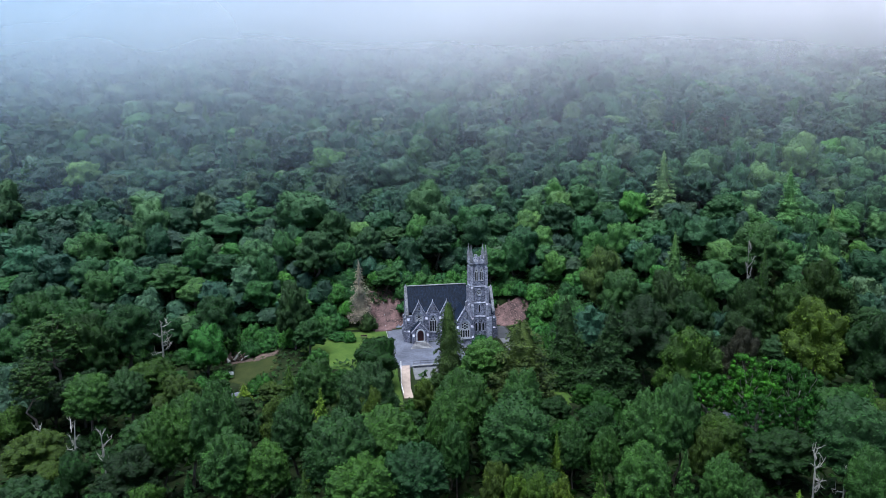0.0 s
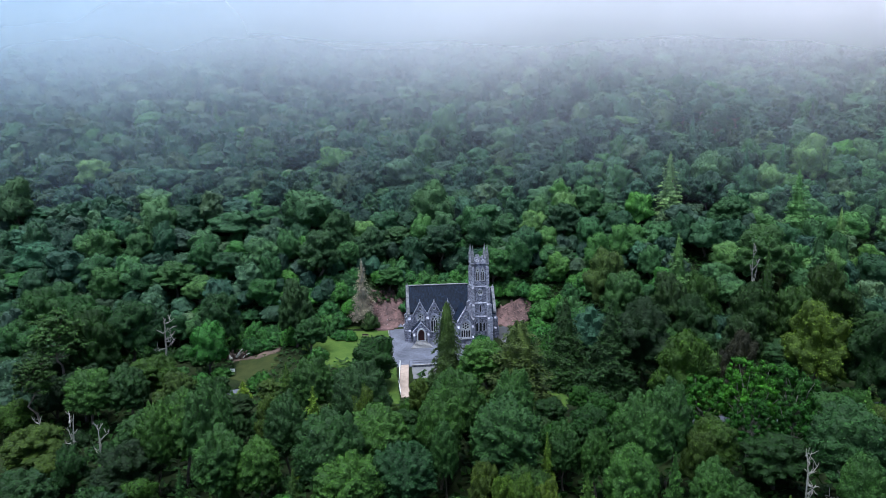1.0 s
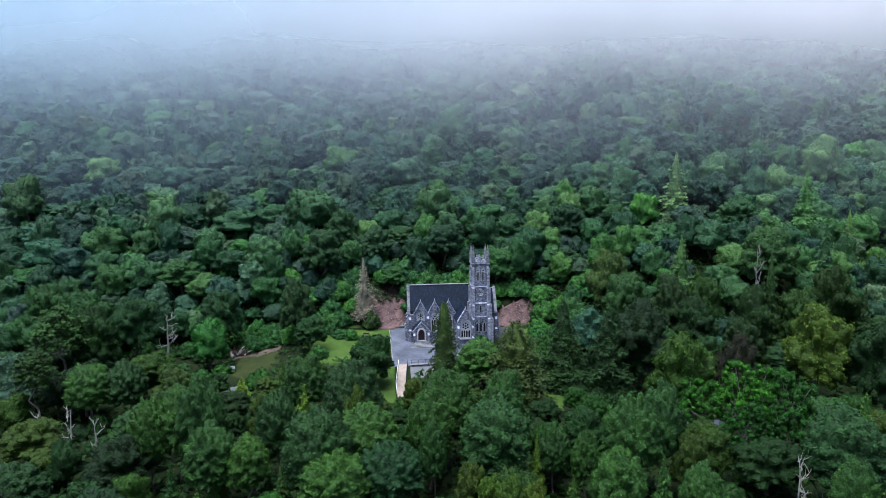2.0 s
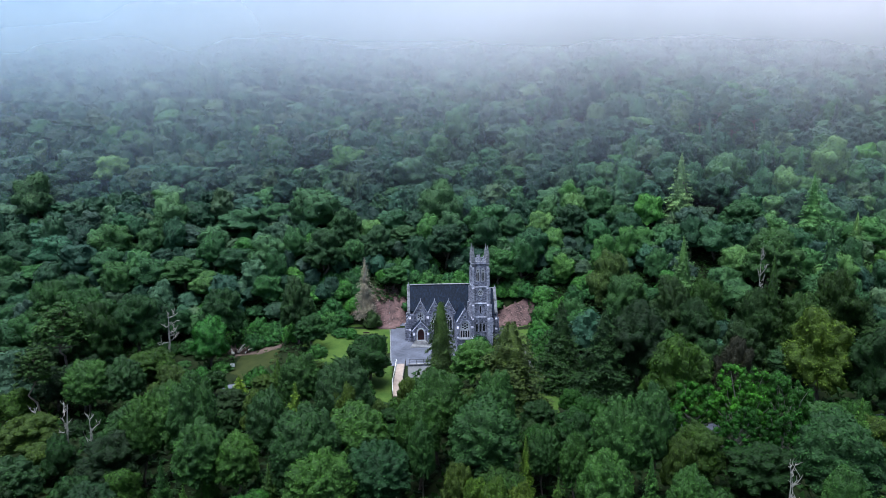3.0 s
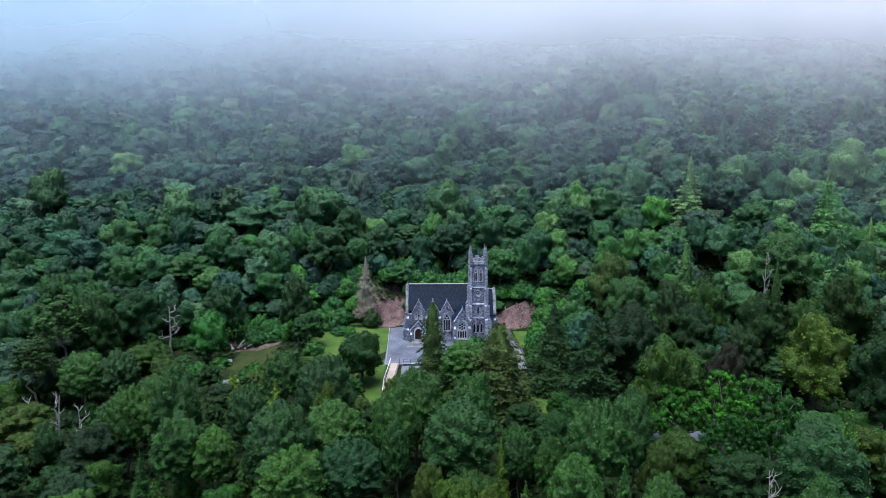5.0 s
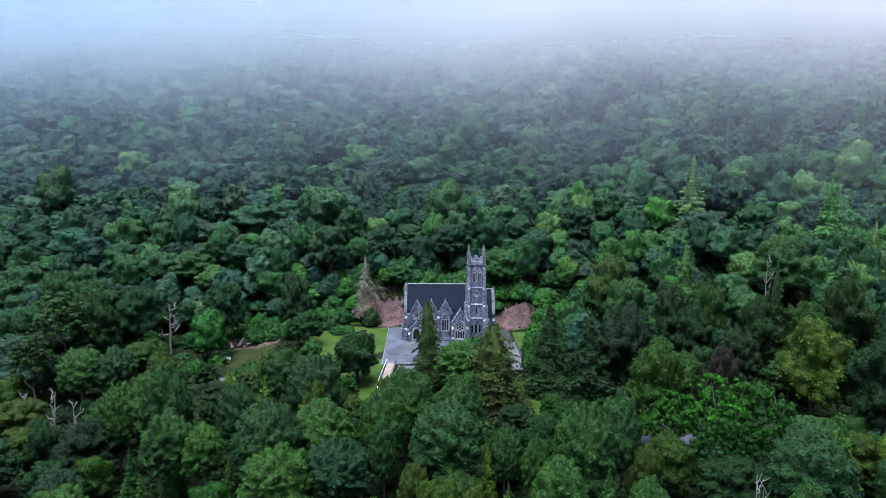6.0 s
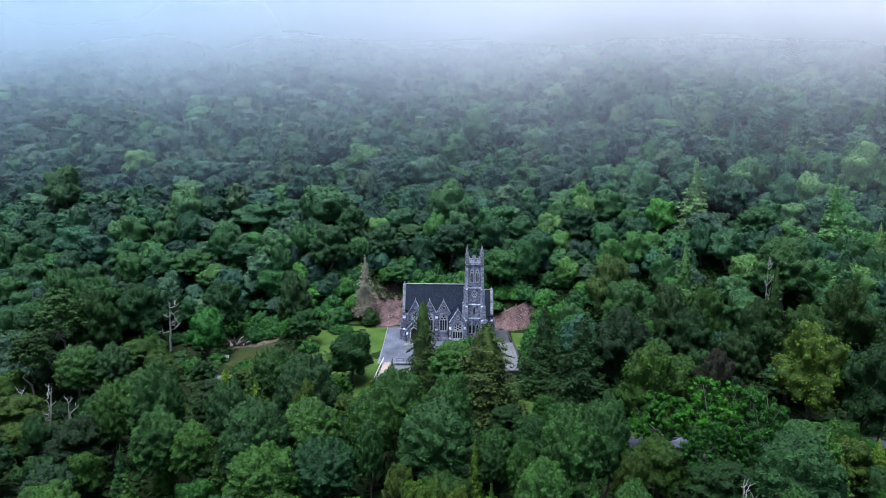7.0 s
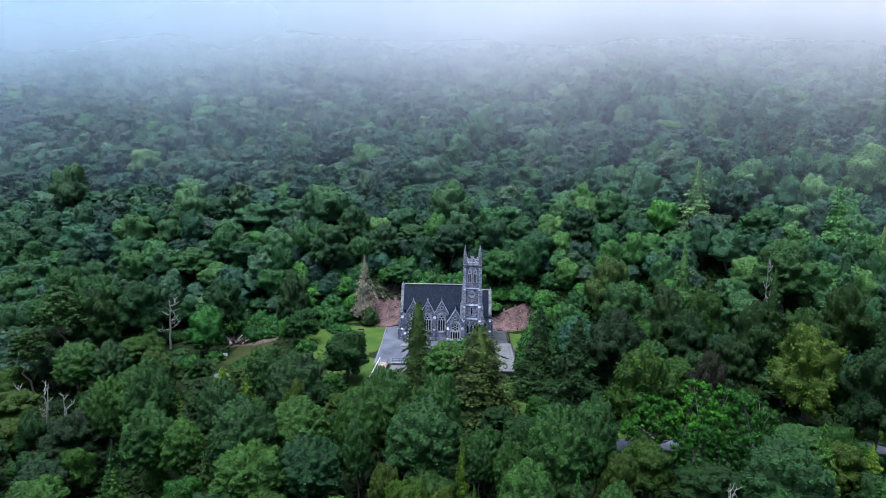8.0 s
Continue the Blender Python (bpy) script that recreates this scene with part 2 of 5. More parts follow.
def pine(rng, high, wide, count, size, pads=210, bare=0.4, pad=(0.042, 0.078), ragged=0.06, low=-0.45, flat=0.75):
    """A pine with a domed crown of many upturned needle pads over its trunk."""
    lr = wide * rng.uniform(*pad, pads)
    d = unit(spread(pads, low) + rng.normal(size=(pads, 3)) * 0.07)
    ang = np.arctan2(d[:, 1], d[:, 0])
    reach = (1 + 0.08 * np.sin(2 * ang + rng.uniform(0, 6)) + 0.06 * np.sin(5 * ang + 3 * d[:, 2] + rng.uniform(0, 6)) + 0.05 * np.sin(11 * d[:, 2] + 2 * ang)) * rng.uniform(1 - ragged * 2.2, 1 + ragged * 0.6, pads)
    base = high * (bare + 0.3 * (1 - bare))
    lc = np.stack([d[:, 0] * reach * (wide / 2 - lr), d[:, 1] * reach * (wide / 2 - lr), base + d[:, 2] * reach * (high - base - lr * 0.7)], 1)
    centre = np.array([0, 0, base])
    open_crown = ragged > 0.15
    if open_crown:
        leaves = crown_of(rng, lc, lr, centre, count, size, 1.5, flat, 0.5, 0.36)
    else:
        leaves = crown_shell(rng, 5, centre, (wide / 2, wide / 2, high - base), (wide / 2, wide / 2, 0.45 * (high - base)), lc, lr, count, size, 1.5, 0.55, -0.8, 0.8)
    wood = [limb(rng, (0, 0, -0.6), (rng.normal() * 0.3, rng.normal() * 0.3, high * 0.86), wide * 0.026 + 0.08, 0.06, 0, 7, 6)]
    for j in rng.choice(pads, 24 if open_crown else 7, replace=False):
        wood.append(limb(rng, (0, 0, max(lc[j, 2] - wide * 0.2, high * bare * 0.8)), lc[j], wide * 0.01 + 0.025, 0.03, -0.25))
    return joined(wood), leaves


def conifer(rng, high, wide, count, size, droop=0.25, start=0.06, power=0.85, fill=0.6):
    """A spire of drooping branches in whorls."""
    tiers = 22
    cs, ns, ss, wood = [], [], [], [limb(rng, (0, 0, -0.6), (0, 0, high * 0.98), wide * 0.03 + 0.06, 0.02, 0, 6, 5)]
    for k in range(tiers):
        u = start + (1 - start) * (k + 0.5) / tiers
        reach = wide / 2 * max(1 - u, 0.02) ** power * 1.12
        branches = max(4, int(11 * (1 - u)) + 3)
        for a in rng.uniform(0, 2 * math.pi) + np.arange(branches) * 2 * math.pi / branches + rng.normal(size=branches) * 0.2:
            length = reach * rng.uniform(0.55, 1.2)
            m = max(3, int(count * length / (tiers * wide * 1.35)))
            w = np.sqrt(rng.uniform(0.02, 1.05, m))
            side = rng.normal(size=m) * 0.16 * length
            cs.append(np.stack([np.cos(a) * w * length - np.sin(a) * side, np.sin(a) * w * length + np.cos(a) * side,
                                u * high + rng.normal(size=m) * 0.12 - droop * w**1.5 * length + 0.04 * high / tiers], 1))
            ns.append(unit(np.stack([np.cos(a) * np.full(m, 0.55), np.sin(a) * np.full(m, 0.55), np.full(m, 0.8)], 1) + rng.normal(size=(m, 3)) * 0.4))
            ss.append(size * rng.uniform(0.6, 1.3, m) * (0.6 + 0.4 * (1 - u)))
    us = np.linspace(start, 0.97, 15)
    mass, quads = tube([(0, 0, u * high - 0.3 * droop * wide * (1 - u)) for u in us], wide / 2 * (1 - us) ** power * fill, 12)
    mass = mass * (rng.uniform(0.8, 1.15, (len(mass), 1)) * (1, 1, 0) + (0, 0, 1))
    mass[:, 2] += rng.normal(size=len(mass)) * 0.012 * high
    triangles = np.concatenate([quads[:, [0, 1, 2]], quads[:, [0, 2, 3]]])
    return joined(wood), joined([cards(rng, np.concatenate(cs), np.concatenate(ns), np.concatenate(ss), 1.6), (mass, triangles)])


def bush(rng, high, wide, count, size):
    """A low mound of leafy clumps on short stems."""
    lobes = 46
    d = unit(spread(lobes, 0.0) + rng.normal(size=(lobes, 3)) * 0.15)
    lr = wide * rng.uniform(0.08, 0.14, lobes)
    lc = d * rng.uniform(0.7, 1.1, (lobes, 1)) * np.array([wide * 0.42, wide * 0.42, high * 0.85])
    lc[:, 2] = np.maximum(lc[:, 2], lr * 0.6)
    wood = [limb(rng, (0, 0, -0.4), q * (0.6, 0.6, 0.8), 0.07, 0.02) for q in lc[::9]]
    return joined(wood), crown_shell(rng, 4, np.array([0, 0, high * 0.1]), (wide / 2, wide / 2, high * 0.9), (wide / 2, wide / 2, high * 0.2), lc, lr, count, size, low=-0.3)


def bare_tree(rng, high, spread, forks=8):
    wood = [limb(rng, (0, 0, -0.6), (rng.normal() * 0.05 * high, rng.normal() * 0.05 * high, high), 0.3, 0.05, 0, 6, 7, 0.014)]
    for _ in range(forks):
        z = high * rng.uniform(0.3, 0.95)
        a = rng.uniform(0, 6.283)
        reach = spread * rng.uniform(0.35, 1.0) * (1.15 - 0.5 * z / high)
        tip = np.array([math.cos(a) * reach, math.sin(a) * reach, z + reach * rng.uniform(-0.1, 0.9)])
        wood.append(limb(rng, (0, 0, z), tip, 0.13, 0.045, -0.15 * reach))
        for _ in range(3):
            u = rng.uniform(0.4, 0.9)
            q = np.array([0, 0, z]) * (1 - u) + tip * u
            wood.append(limb(rng, q, q + rng.normal(size=3) * reach * 0.3 + (0, 0, 0.25 * reach), 0.08, 0.03, 0, 4, 3))
    return joined(wood), None


rng = np.random.default_rng(7)
LIBRARY = {}


def store(kind, name, label, wood_mat, leaf_mat, made, high, wide):
    """Keeps the meshes of one tree shape for later copies."""
    wood, leaves = made
    def keep(nm, vf, m):
        ob = link_mesh(nm, vf[0], vf[1], [m], smooth=True)
        me = ob.data
        bpy.data.objects.remove(ob)
        return me
    LIBRARY.setdefault(kind, []).append((name, label, keep("trunk", wood, wood_mat), keep("crown", leaves, leaf_mat) if leaves else None, high, wide))


for _ in range(7):
    store("pine", "pine_tree", "", PINE_BARK, NEEDLE, pine(rng, 14, 9, 4600, 0.2), 14, 9)
for _ in range(3):
    store("scots", "pine_tree", "", PINE_BARK, NEEDLE, pine(rng, 15, 8, 4200, 0.22, 190, 0.45, (0.05, 0.095), 0.2, -0.05, 0.6), 15, 8)
for _ in range(7):
    store("broad", "broadleaf_tree", "", BARK, LEAF, broadleaf(rng, 14, 10, 4600, 0.24), 14, 10)
for _ in range(8):
    store("mid", "broadleaf_tree", "", BARK, LEAF, broadleaf(rng, 14, 10, 2300, 0.32, 13, 12, 0.46, 0.04, 0.085, level=4, heart=0.7), 14, 10)
for _ in range(3):
    store("spruce", "conifer_tree", "", BARK, NEEDLE, conifer(rng, 18, 8, 4200, 0.38), 18, 8)
store("fir", "conifer_tree", "", DEAD_WOOD, NEEDLE, conifer(rng, 18, 8, 4000, 0.28, 0.3, 0.05, 0.8, 0.34), 18, 8)
for taper in (0.76, 0.5):
    store("yew", "conifer_tree", "", BARK, NEEDLE, conifer(rng, 16, 9, 7000, 0.33, 0.4, 0.02, taper, 0.66), 16, 9)
for _ in range(4):
    store("bush", "shrub", "", BARK, LEAF, bush(rng, 3.2, 5, 700, 0.26), 3.2, 5)
for _ in range(4):
    store("bare", "dead_tree", "", DEAD_WOOD, None, bare_tree(rng, 10, 3), 10, 6)
for _ in range(3):
    store("ash", "broadleaf_tree", "", PALE_BARK, LEAF, broadleaf(rng, 14, 12, 4200, 0.25, 26, 12, 0.5, 0.1, 0.056, 0.34, 22), 14, 12)

PLANTED = []
WORDS = {"pine": "pine tree with a dense domed crown", "scots": "tall pine tree with bare trunk and flat crown", "broad": "broadleaf tree with a full rounded crown",
         "mid": "broadleaf tree on the wooded hillside", "spruce": "conifer tree with drooping branches and pointed top", "yew": "bushy conifer tree with hanging branches",
         "bush": "leafy shrub growing at the edge of the clearing", "bare": "bleached dead tree with bare twisted branches", "ash": "wide spreading broadleaf tree with loose foliage"}


def toned(c):
    """The deeper, more saturated green of wet summer foliage."""
    return (c[0] * 0.265, c[1] * 0.435, c[2] * 0.14)


def hazed(c, y=100.0):
    """Hillside leaf colours brightened, with the grey-blue of misty distance painted in further up."""
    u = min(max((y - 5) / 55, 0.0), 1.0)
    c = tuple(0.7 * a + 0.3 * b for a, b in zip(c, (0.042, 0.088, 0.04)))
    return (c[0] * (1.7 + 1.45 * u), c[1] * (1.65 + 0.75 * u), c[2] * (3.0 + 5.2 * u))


def hue_word(c):
    if c[0] > 0.12 and c[1] > c[0] * 1.05:
        return "yellow-green"
    if c[0] > 0.12:
        return "autumn-tinted" if c[2] < 0.06 else "grey"
    if c[1] < c[0] * 1.1:
        return "dark purple"
    if c[1] > 0.12:
        return "bright green"
    if c[2] > 0.045:
        return "blue-green"
    return "dark green" if c[1] < 0.065 else "green"


def plant(kind, x, y, top, wide, colour=None, turn=None, shape=None, label=""):
    """Plants one tree of a kind on the ground, with its top at that height and a crown of that width."""
    z = ground_height(x, y)
    word = hue_word(colour) if colour else ""
    shapes = LIBRARY[kind]
    name, _, wood, crown, h0, w0 = shapes[len(PLANTED) % len(shapes) if shape is None else shape]
    tree = new(name)
    tree.empty_display_size = 0.5
    sx, sz = wide / w0, max(top - z, 1.0) / h0
    tree.matrix_world = pose(x, y, z, 0, 0, turn if turn is not None else (len(PLANTED) * 137.5) % 360) @ Matrix.Diagonal((sx, sx, sz, 1))
    new("trunk", wood).parent = tree
    if crown:
        # trees up the hill get brightness and misty distance painted into their leaves
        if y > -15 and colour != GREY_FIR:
            colour = hazed(colour, y + min(0.45 * max(x - 22, 0.0), 30.0))
        vivid = {"pine": 1.5, "scots": 1.5, "ash": 1.6, "spruce": 1.9, "yew": 1.25}.get(kind, 1.0)
        colour = tuple(v * vivid for v in colour)
        leaf = new("crown", crown)
        leaf.parent = tree
        leaf.color = (*toned(colour), 1)
    tagged(tree, label or ((word + " " if crown else "") + WORDS[kind]), "shrub" if kind == "bush" else "tree",
           {"bush": "shrubs", "bare": "dead trees"}.get(kind, "trees of the wood"))
    PLANTED.append((x, y, wide))
    return tree


# ---- stone, slate and paving ----
def stone_material(name, dark, light, cell=2.4, stain=0.5):
    """Coursed rubble: uneven blocks with paler joints, weather stains and lichen."""
    m, nt, p = material(name)
    pos = nt.nodes.new("ShaderNodeNewGeometry").outputs["Position"]
    stretch = nt.nodes.new("ShaderNodeVectorMath")
    stretch.operation = "MULTIPLY"
    nt.links.new(pos, stretch.inputs[0])
    stretch.inputs[1].default_value = (1.0, 1.0, 1.8)
    vor = node(nt, "ShaderNodeTexVoronoi", Scale=cell, Randomness=0.85)
    nt.links.new(stretch.outputs[0], vor.inputs["Vector"])
    block = ramp(nt, vor.outputs["Color"], [(0.15, dark), (0.85, light)])
    edge = node(nt, "ShaderNodeTexVoronoi", Scale=cell, Randomness=0.85)
    edge.feature = "DISTANCE_TO_EDGE"
    nt.links.new(stretch.outputs[0], edge.inputs["Vector"])
    joint = ramp(nt, edge.outputs["Distance"], [(0.02, (1.25, 1.25, 1.25)), (0.07, (1, 1, 1))])
    drip = nt.nodes.new("ShaderNodeVectorMath")
    drip.operation = "MULTIPLY"
    nt.links.new(pos, drip.inputs[0])
    drip.inputs[1].default_value = (1.0, 1.0, 0.25)
    stains = ramp(nt, noise_node(nt, 0.9, 5, 0.65, drip.outputs[0]).outputs[0], [(0.38, (stain, stain, stain * 1.02)), (0.6, (1.1, 1.1, 1.1))])
    col = mix(nt, 1.0, mix(nt, 1.0, block, joint, "MULTIPLY"), stains, "MULTIPLY")
    nt.links.new(col, p.inputs["Base Color"])
    p.inputs["Roughness"].default_value = 0.88
    bump(nt, p, edge.outputs["Distance"], 0.5, 0.06)
    return m


STONE = stone_material("rubble_stone", (0.075, 0.08, 0.112), (0.29, 0.298, 0.385))
DRESSED = stone_material("dressed_stone", (0.17, 0.175, 0.225), (0.42, 0.425, 0.515), 1.6, 0.62)
SPIRE_STONE = stone_material("weathered_stone", (0.1, 0.105, 0.12), (0.22, 0.225, 0.25), 1.8, 0.6)
TRACERY = two_tone("pale_limestone", (0.34, 0.34, 0.37), (0.56, 0.56, 0.6), 1.5, 0.8, 6, 0.2)


def slate_material():
    m, nt, p = material("slate")
    pos = nt.nodes.new("ShaderNodeNewGeometry").outputs["Position"]
    run = nt.nodes.new("ShaderNodeVectorMath")
    run.operation = "MULTIPLY"
    nt.links.new(pos, run.inputs[0])
    run.inputs[1].default_value = (1.6, 1.6, 0.12)
    streak = noise_node(nt, 1.6, 5, 0.7, run.outputs[0])
    course = nt.nodes.new("ShaderNodeTexBrick")
    flat = nt.nodes.new("ShaderNodeCombineXYZ")
    sep = nt.nodes.new("ShaderNodeSeparateXYZ")
    nt.links.new(pos, sep.inputs[0])
    add = nt.nodes.new("ShaderNodeMath")
    add.operation = "ADD"
    nt.links.new(sep.outputs["X"], add.inputs[0])
    nt.links.new(sep.outputs["Y"], add.inputs[1])
    nt.links.new(add.outputs[0], flat.inputs[0])
    nt.links.new(sep.outputs["Z"], flat.inputs[1])
    nt.links.new(flat.outputs[0], course.inputs["Vector"])
    for k, v in (("Color1", (0.005, 0.0095, 0.021, 1)), ("Color2", (0.009, 0.0165, 0.033, 1)), ("Mortar", (0.004, 0.005, 0.007, 1))):
        course.inputs[k].default_value = v
    for k, v in (("Scale", 1.0), ("Brick Width", 0.35), ("Row Height", 0.24), ("Mortar Size", 0.02)):
        course.inputs[k].default_value = v
    col = mix(nt, 1.0, course.outputs["Color"], ramp(nt, streak.outputs[0], [(0.35, (0.45, 0.48, 0.52)), (0.68, (1.7, 1.75, 1.8))]), "MULTIPLY")
    nt.links.new(col, p.inputs["Base Color"])
    p.inputs["Roughness"].default_value = 0.6
    p.inputs["Specular IOR Level"].default_value = 0.12
    bump(nt, p, course.outputs["Fac"], -0.4, 0.03)
    return m


SLATE = slate_material()
ASPHALT = two_tone("asphalt", (0.03, 0.034, 0.05), (0.105, 0.112, 0.15), 0.22, 0.75, 10, 0.25)
DARK_ASPHALT = two_tone("dark_asphalt", (0.014, 0.015, 0.018), (0.04, 0.042, 0.05), 0.4, 0.8, 10, 0.25)
PAVING = two_tone("concrete_paving", (0.06, 0.06, 0.066), (0.12, 0.12, 0.128), 0.5, 0.85, 10, 0.25)
BOARDS = two_tone("sandy_boards", (0.22, 0.165, 0.135), (0.34, 0.27, 0.225), 0.7, 0.85, 8, 0.2)
KERB = two_tone("kerb_stone", (0.14, 0.14, 0.15), (0.28, 0.275, 0.28), 1.0, 0.85, 8, 0.3)
GRASS = two_tone("lawn_grass", (0.02, 0.05, 0.008), (0.062, 0.1, 0.018), 0.22, 0.9, 14, 0.4)
ROUGH_GRASS = two_tone("rough_grass", (0.012, 0.021, 0.005), (0.036, 0.042, 0.012), 0.3, 0.92, 12, 0.5)
for grass in (GRASS, ROUGH_GRASS):
    grass.node_tree.nodes["Principled BSDF"].inputs["Specular IOR Level"].default_value = 0.12
SCREE = two_tone("pink_stone_bank", (0.018, 0.009, 0.009), (0.135, 0.075, 0.071), 0.55, 0.9, 5, 0.6)
RUBBLE = two_tone("pink_rubble", (0.06, 0.033, 0.031), (0.22, 0.135, 0.125), 0.9, 0.9, 5, 0.5)
EARTH = two_tone("brown_earth", (0.032, 0.021, 0.017), (0.1, 0.066, 0.052), 0.5, 0.95, 6, 0.5)
DOOR_RED = two_tone("dark_red_wood", (0.05, 0.012, 0.012), (0.09, 0.024, 0.02), 1.5, 0.5, 6, 0.2)
IRON = two_tone("painted_iron", (0.012, 0.012, 0.014), (0.035, 0.035, 0.038), 3, 0.5, 5, 0.1)
WHITE = two_tone("white_paint", (0.62, 0.62, 0.62), (0.8, 0.8, 0.79), 2, 0.6, 5, 0.1)
LEAD = two_tone("grey_lead", (0.16, 0.165, 0.18), (0.28, 0.285, 0.3), 1.5, 0.5, 6, 0.1)
GLASS, gnt, gp = material("leaded_glass")
gp.inputs["Roughness"].default_value = 0.18
gcol = ramp(gnt, noise_node(gnt, 5, 2).outputs[0], [(0.35, (0.01, 0.011, 0.014)), (0.7, (0.045, 0.05, 0.06))])
gnt.links.new(gcol, gp.inputs["Base Color"])
LOUVRE = two_tone("dark_louvre_slate", (0.04, 0.042, 0.05), (0.1, 0.1, 0.115), 2, 0.7, 5, 0.2)


# ---- shapes for building ----
def box(bm, x0, x1, y0, y1, z0, z1):
    vs = [bm.verts.new((x, y, z)) for z in (z0, z1) for y in (y0, y1) for x in (x0, x1)]
    for f in ((0, 1, 3, 2), (4, 6, 7, 5), (0, 4, 5, 1), (2, 3, 7, 6), (0, 2, 6, 4), (1, 5, 7, 3)):
        bm.faces.new([vs[i] for i in f])


def boxed(*spans):
    bm = bmesh.new()
    for s in spans:
        box(bm, *s)
    return bm


def arch(w, z0, spring, top, at=0.0, steps=7):
    """The outline of a pointed opening w wide from z0 to its tip."""
    pts = [(at - w / 2, z0)]
    pts += [(at - w / 2 * math.cos(k / steps * math.pi / 2) ** 0.8, spring + (top - spring) * math.sin(k / steps * math.pi / 2) ** 1.15) for k in range(steps)]
    right = [(2 * at - u, z) for u, z in pts]
    return pts + [(at, top)] + right[::-1]


def ring(at, z, r, n=14):
    return [(at + r * math.cos(2 * math.pi * k / n), z + r * math.sin(2 * math.pi * k / n)) for k in range(n)]


def slab(bm, outer, holes, depth, place):
    """A wall of that depth with openings through it: outlines in (u, z), laid from local y = 0 inwards, then placed."""
    fresh = bmesh.new()
    edges = []
    for loop in (outer, *holes):
        vs = [fresh.verts.new((u, 0, z)) for u, z in loop]
        edges += [fresh.edges.new((vs[k], vs[(k + 1) % len(vs)])) for k in range(len(vs))]
    bmesh.ops.triangle_fill(fresh, use_beauty=True, use_dissolve=False, edges=edges)
    r = bmesh.ops.extrude_face_region(fresh, geom=fresh.faces[:])
    bmesh.ops.translate(fresh, vec=(0, depth, 0), verts=[v for v in r["geom"] if isinstance(v, bmesh.types.BMVert)])
    bmesh.ops.recalc_face_normals(fresh, faces=fresh.faces)
    fresh.transform(place)
    me = bpy.data.meshes.new("tmp")
    fresh.to_mesh(me)
    fresh.free()
    bm.from_mesh(me)
    bpy.data.meshes.remove(me)


def slabbed(outer, holes, depth, place):
    bm = bmesh.new()
    slab(bm, outer, holes, depth, place)
    return bm


def solid(corners_a, corners_b):
    """A solid between two outlines with the same number of corners."""
    bm = bmesh.new()
    a, b = [bm.verts.new(c) for c in corners_a], [bm.verts.new(c) for c in corners_b]
    bm.faces.new(a)
    bm.faces.new(b[::-1])
    for k in range(len(a)):
        bm.faces.new((a[k], a[(k + 1) % len(a)], b[(k + 1) % len(a)], b[k]))
    return bm


def plate(corners, thick, along=None):
    """A roof plane or coping: an outline given thickness along its normal or a given way."""
    c = [Vector(p) for p in corners]
    n = Vector(along) if along else (c[1] - c[0]).cross(c[2] - c[0]).normalized()
    return solid(c, [p + n * thick for p in c])


def bevelled(bm, by=0.04):
    bmesh.ops.bevel(bm, geom=bm.edges[:], offset=by, segments=1, affect="EDGES")
    return bm


def gable_coping(parent, left, apex, right, back, rise=0.28, out=0.12, finial=True, mat=None):
    """Raised stones along the two slopes of a gable, with a finial at the tip. back: the way into the wall."""
    b = Vector(back)
    for foot in (left, right):
        foot, tip = Vector(foot), Vector(apex)
        o = -b.normalized() * out
        up = Vector((0, 0, rise))
        part("coping", solid([foot + o, tip + o, tip + o + up, foot + o + up], [foot + b, tip + b, tip + b + up, foot + b + up]), mat or DRESSED, parent)
    if finial:
        t = Vector(apex) + b * 0.5 + Vector((0, 0, rise))
        bm = bmesh.new()
        bmesh.ops.create_cone(bm, cap_ends=True, segments=6, radius1=0.15, radius2=0.03, depth=0.5, matrix=Matrix.Translation(t + Vector((0, 0, 0.15))))
        bmesh.ops.create_icosphere(bm, subdivisions=1, radius=0.11, matrix=Matrix.Translation(t + Vector((0, 0, 0.36))))
        part("finial", bm, DRESSED, parent)


def window(parent, outline, lights, place, deep=0.4, label="pale stone tracery window with dark leaded glass", glass=GLASS, surround=True):
    """Tracery slab with its lights cut through, and the glass behind it."""
    trac = part("window", slabbed(outline, lights, 0.16, place @ pose(0, deep * 0.35, 0)), TRACERY, parent, label)
    pane = slabbed(outline, [], 0.03, place @ pose(0, deep * 0.35 + 0.2, 0))
    part("pane", pane, glass, trac, "dark leaded glass")
    if surround:
        cu = sum(u for u, _ in outline) / len(outline)
        cz = min(z for _, z in outline)
        big = [(cu + (u - cu) * 1.2, cz + (z - cz) * 1.07 if z > cz + 0.01 else cz) for u, z in outline]
        part("window_surround", slabbed(big, [[(u * 0.999 + cu * 0.001, z + 0.004) for u, z in outline]], 0.1, place @ pose(0, -0.08, 0)), DRESSED, trac)
    return trac


def south(y, x=0.0):
    return pose(x, y, 0)


# ---- the church ----
church = new("church")
tagged(church, "small grey stone gothic church with slate roofs and a slender tower", "church")
BASE = -1.6
EAVE, RIDGE, RY, RX0, RX1 = 6.3, 12.78, 3.67, 0.0, 15.5
BAYS = (3.1, 6.57, 10.0)
GTOP = 9.45

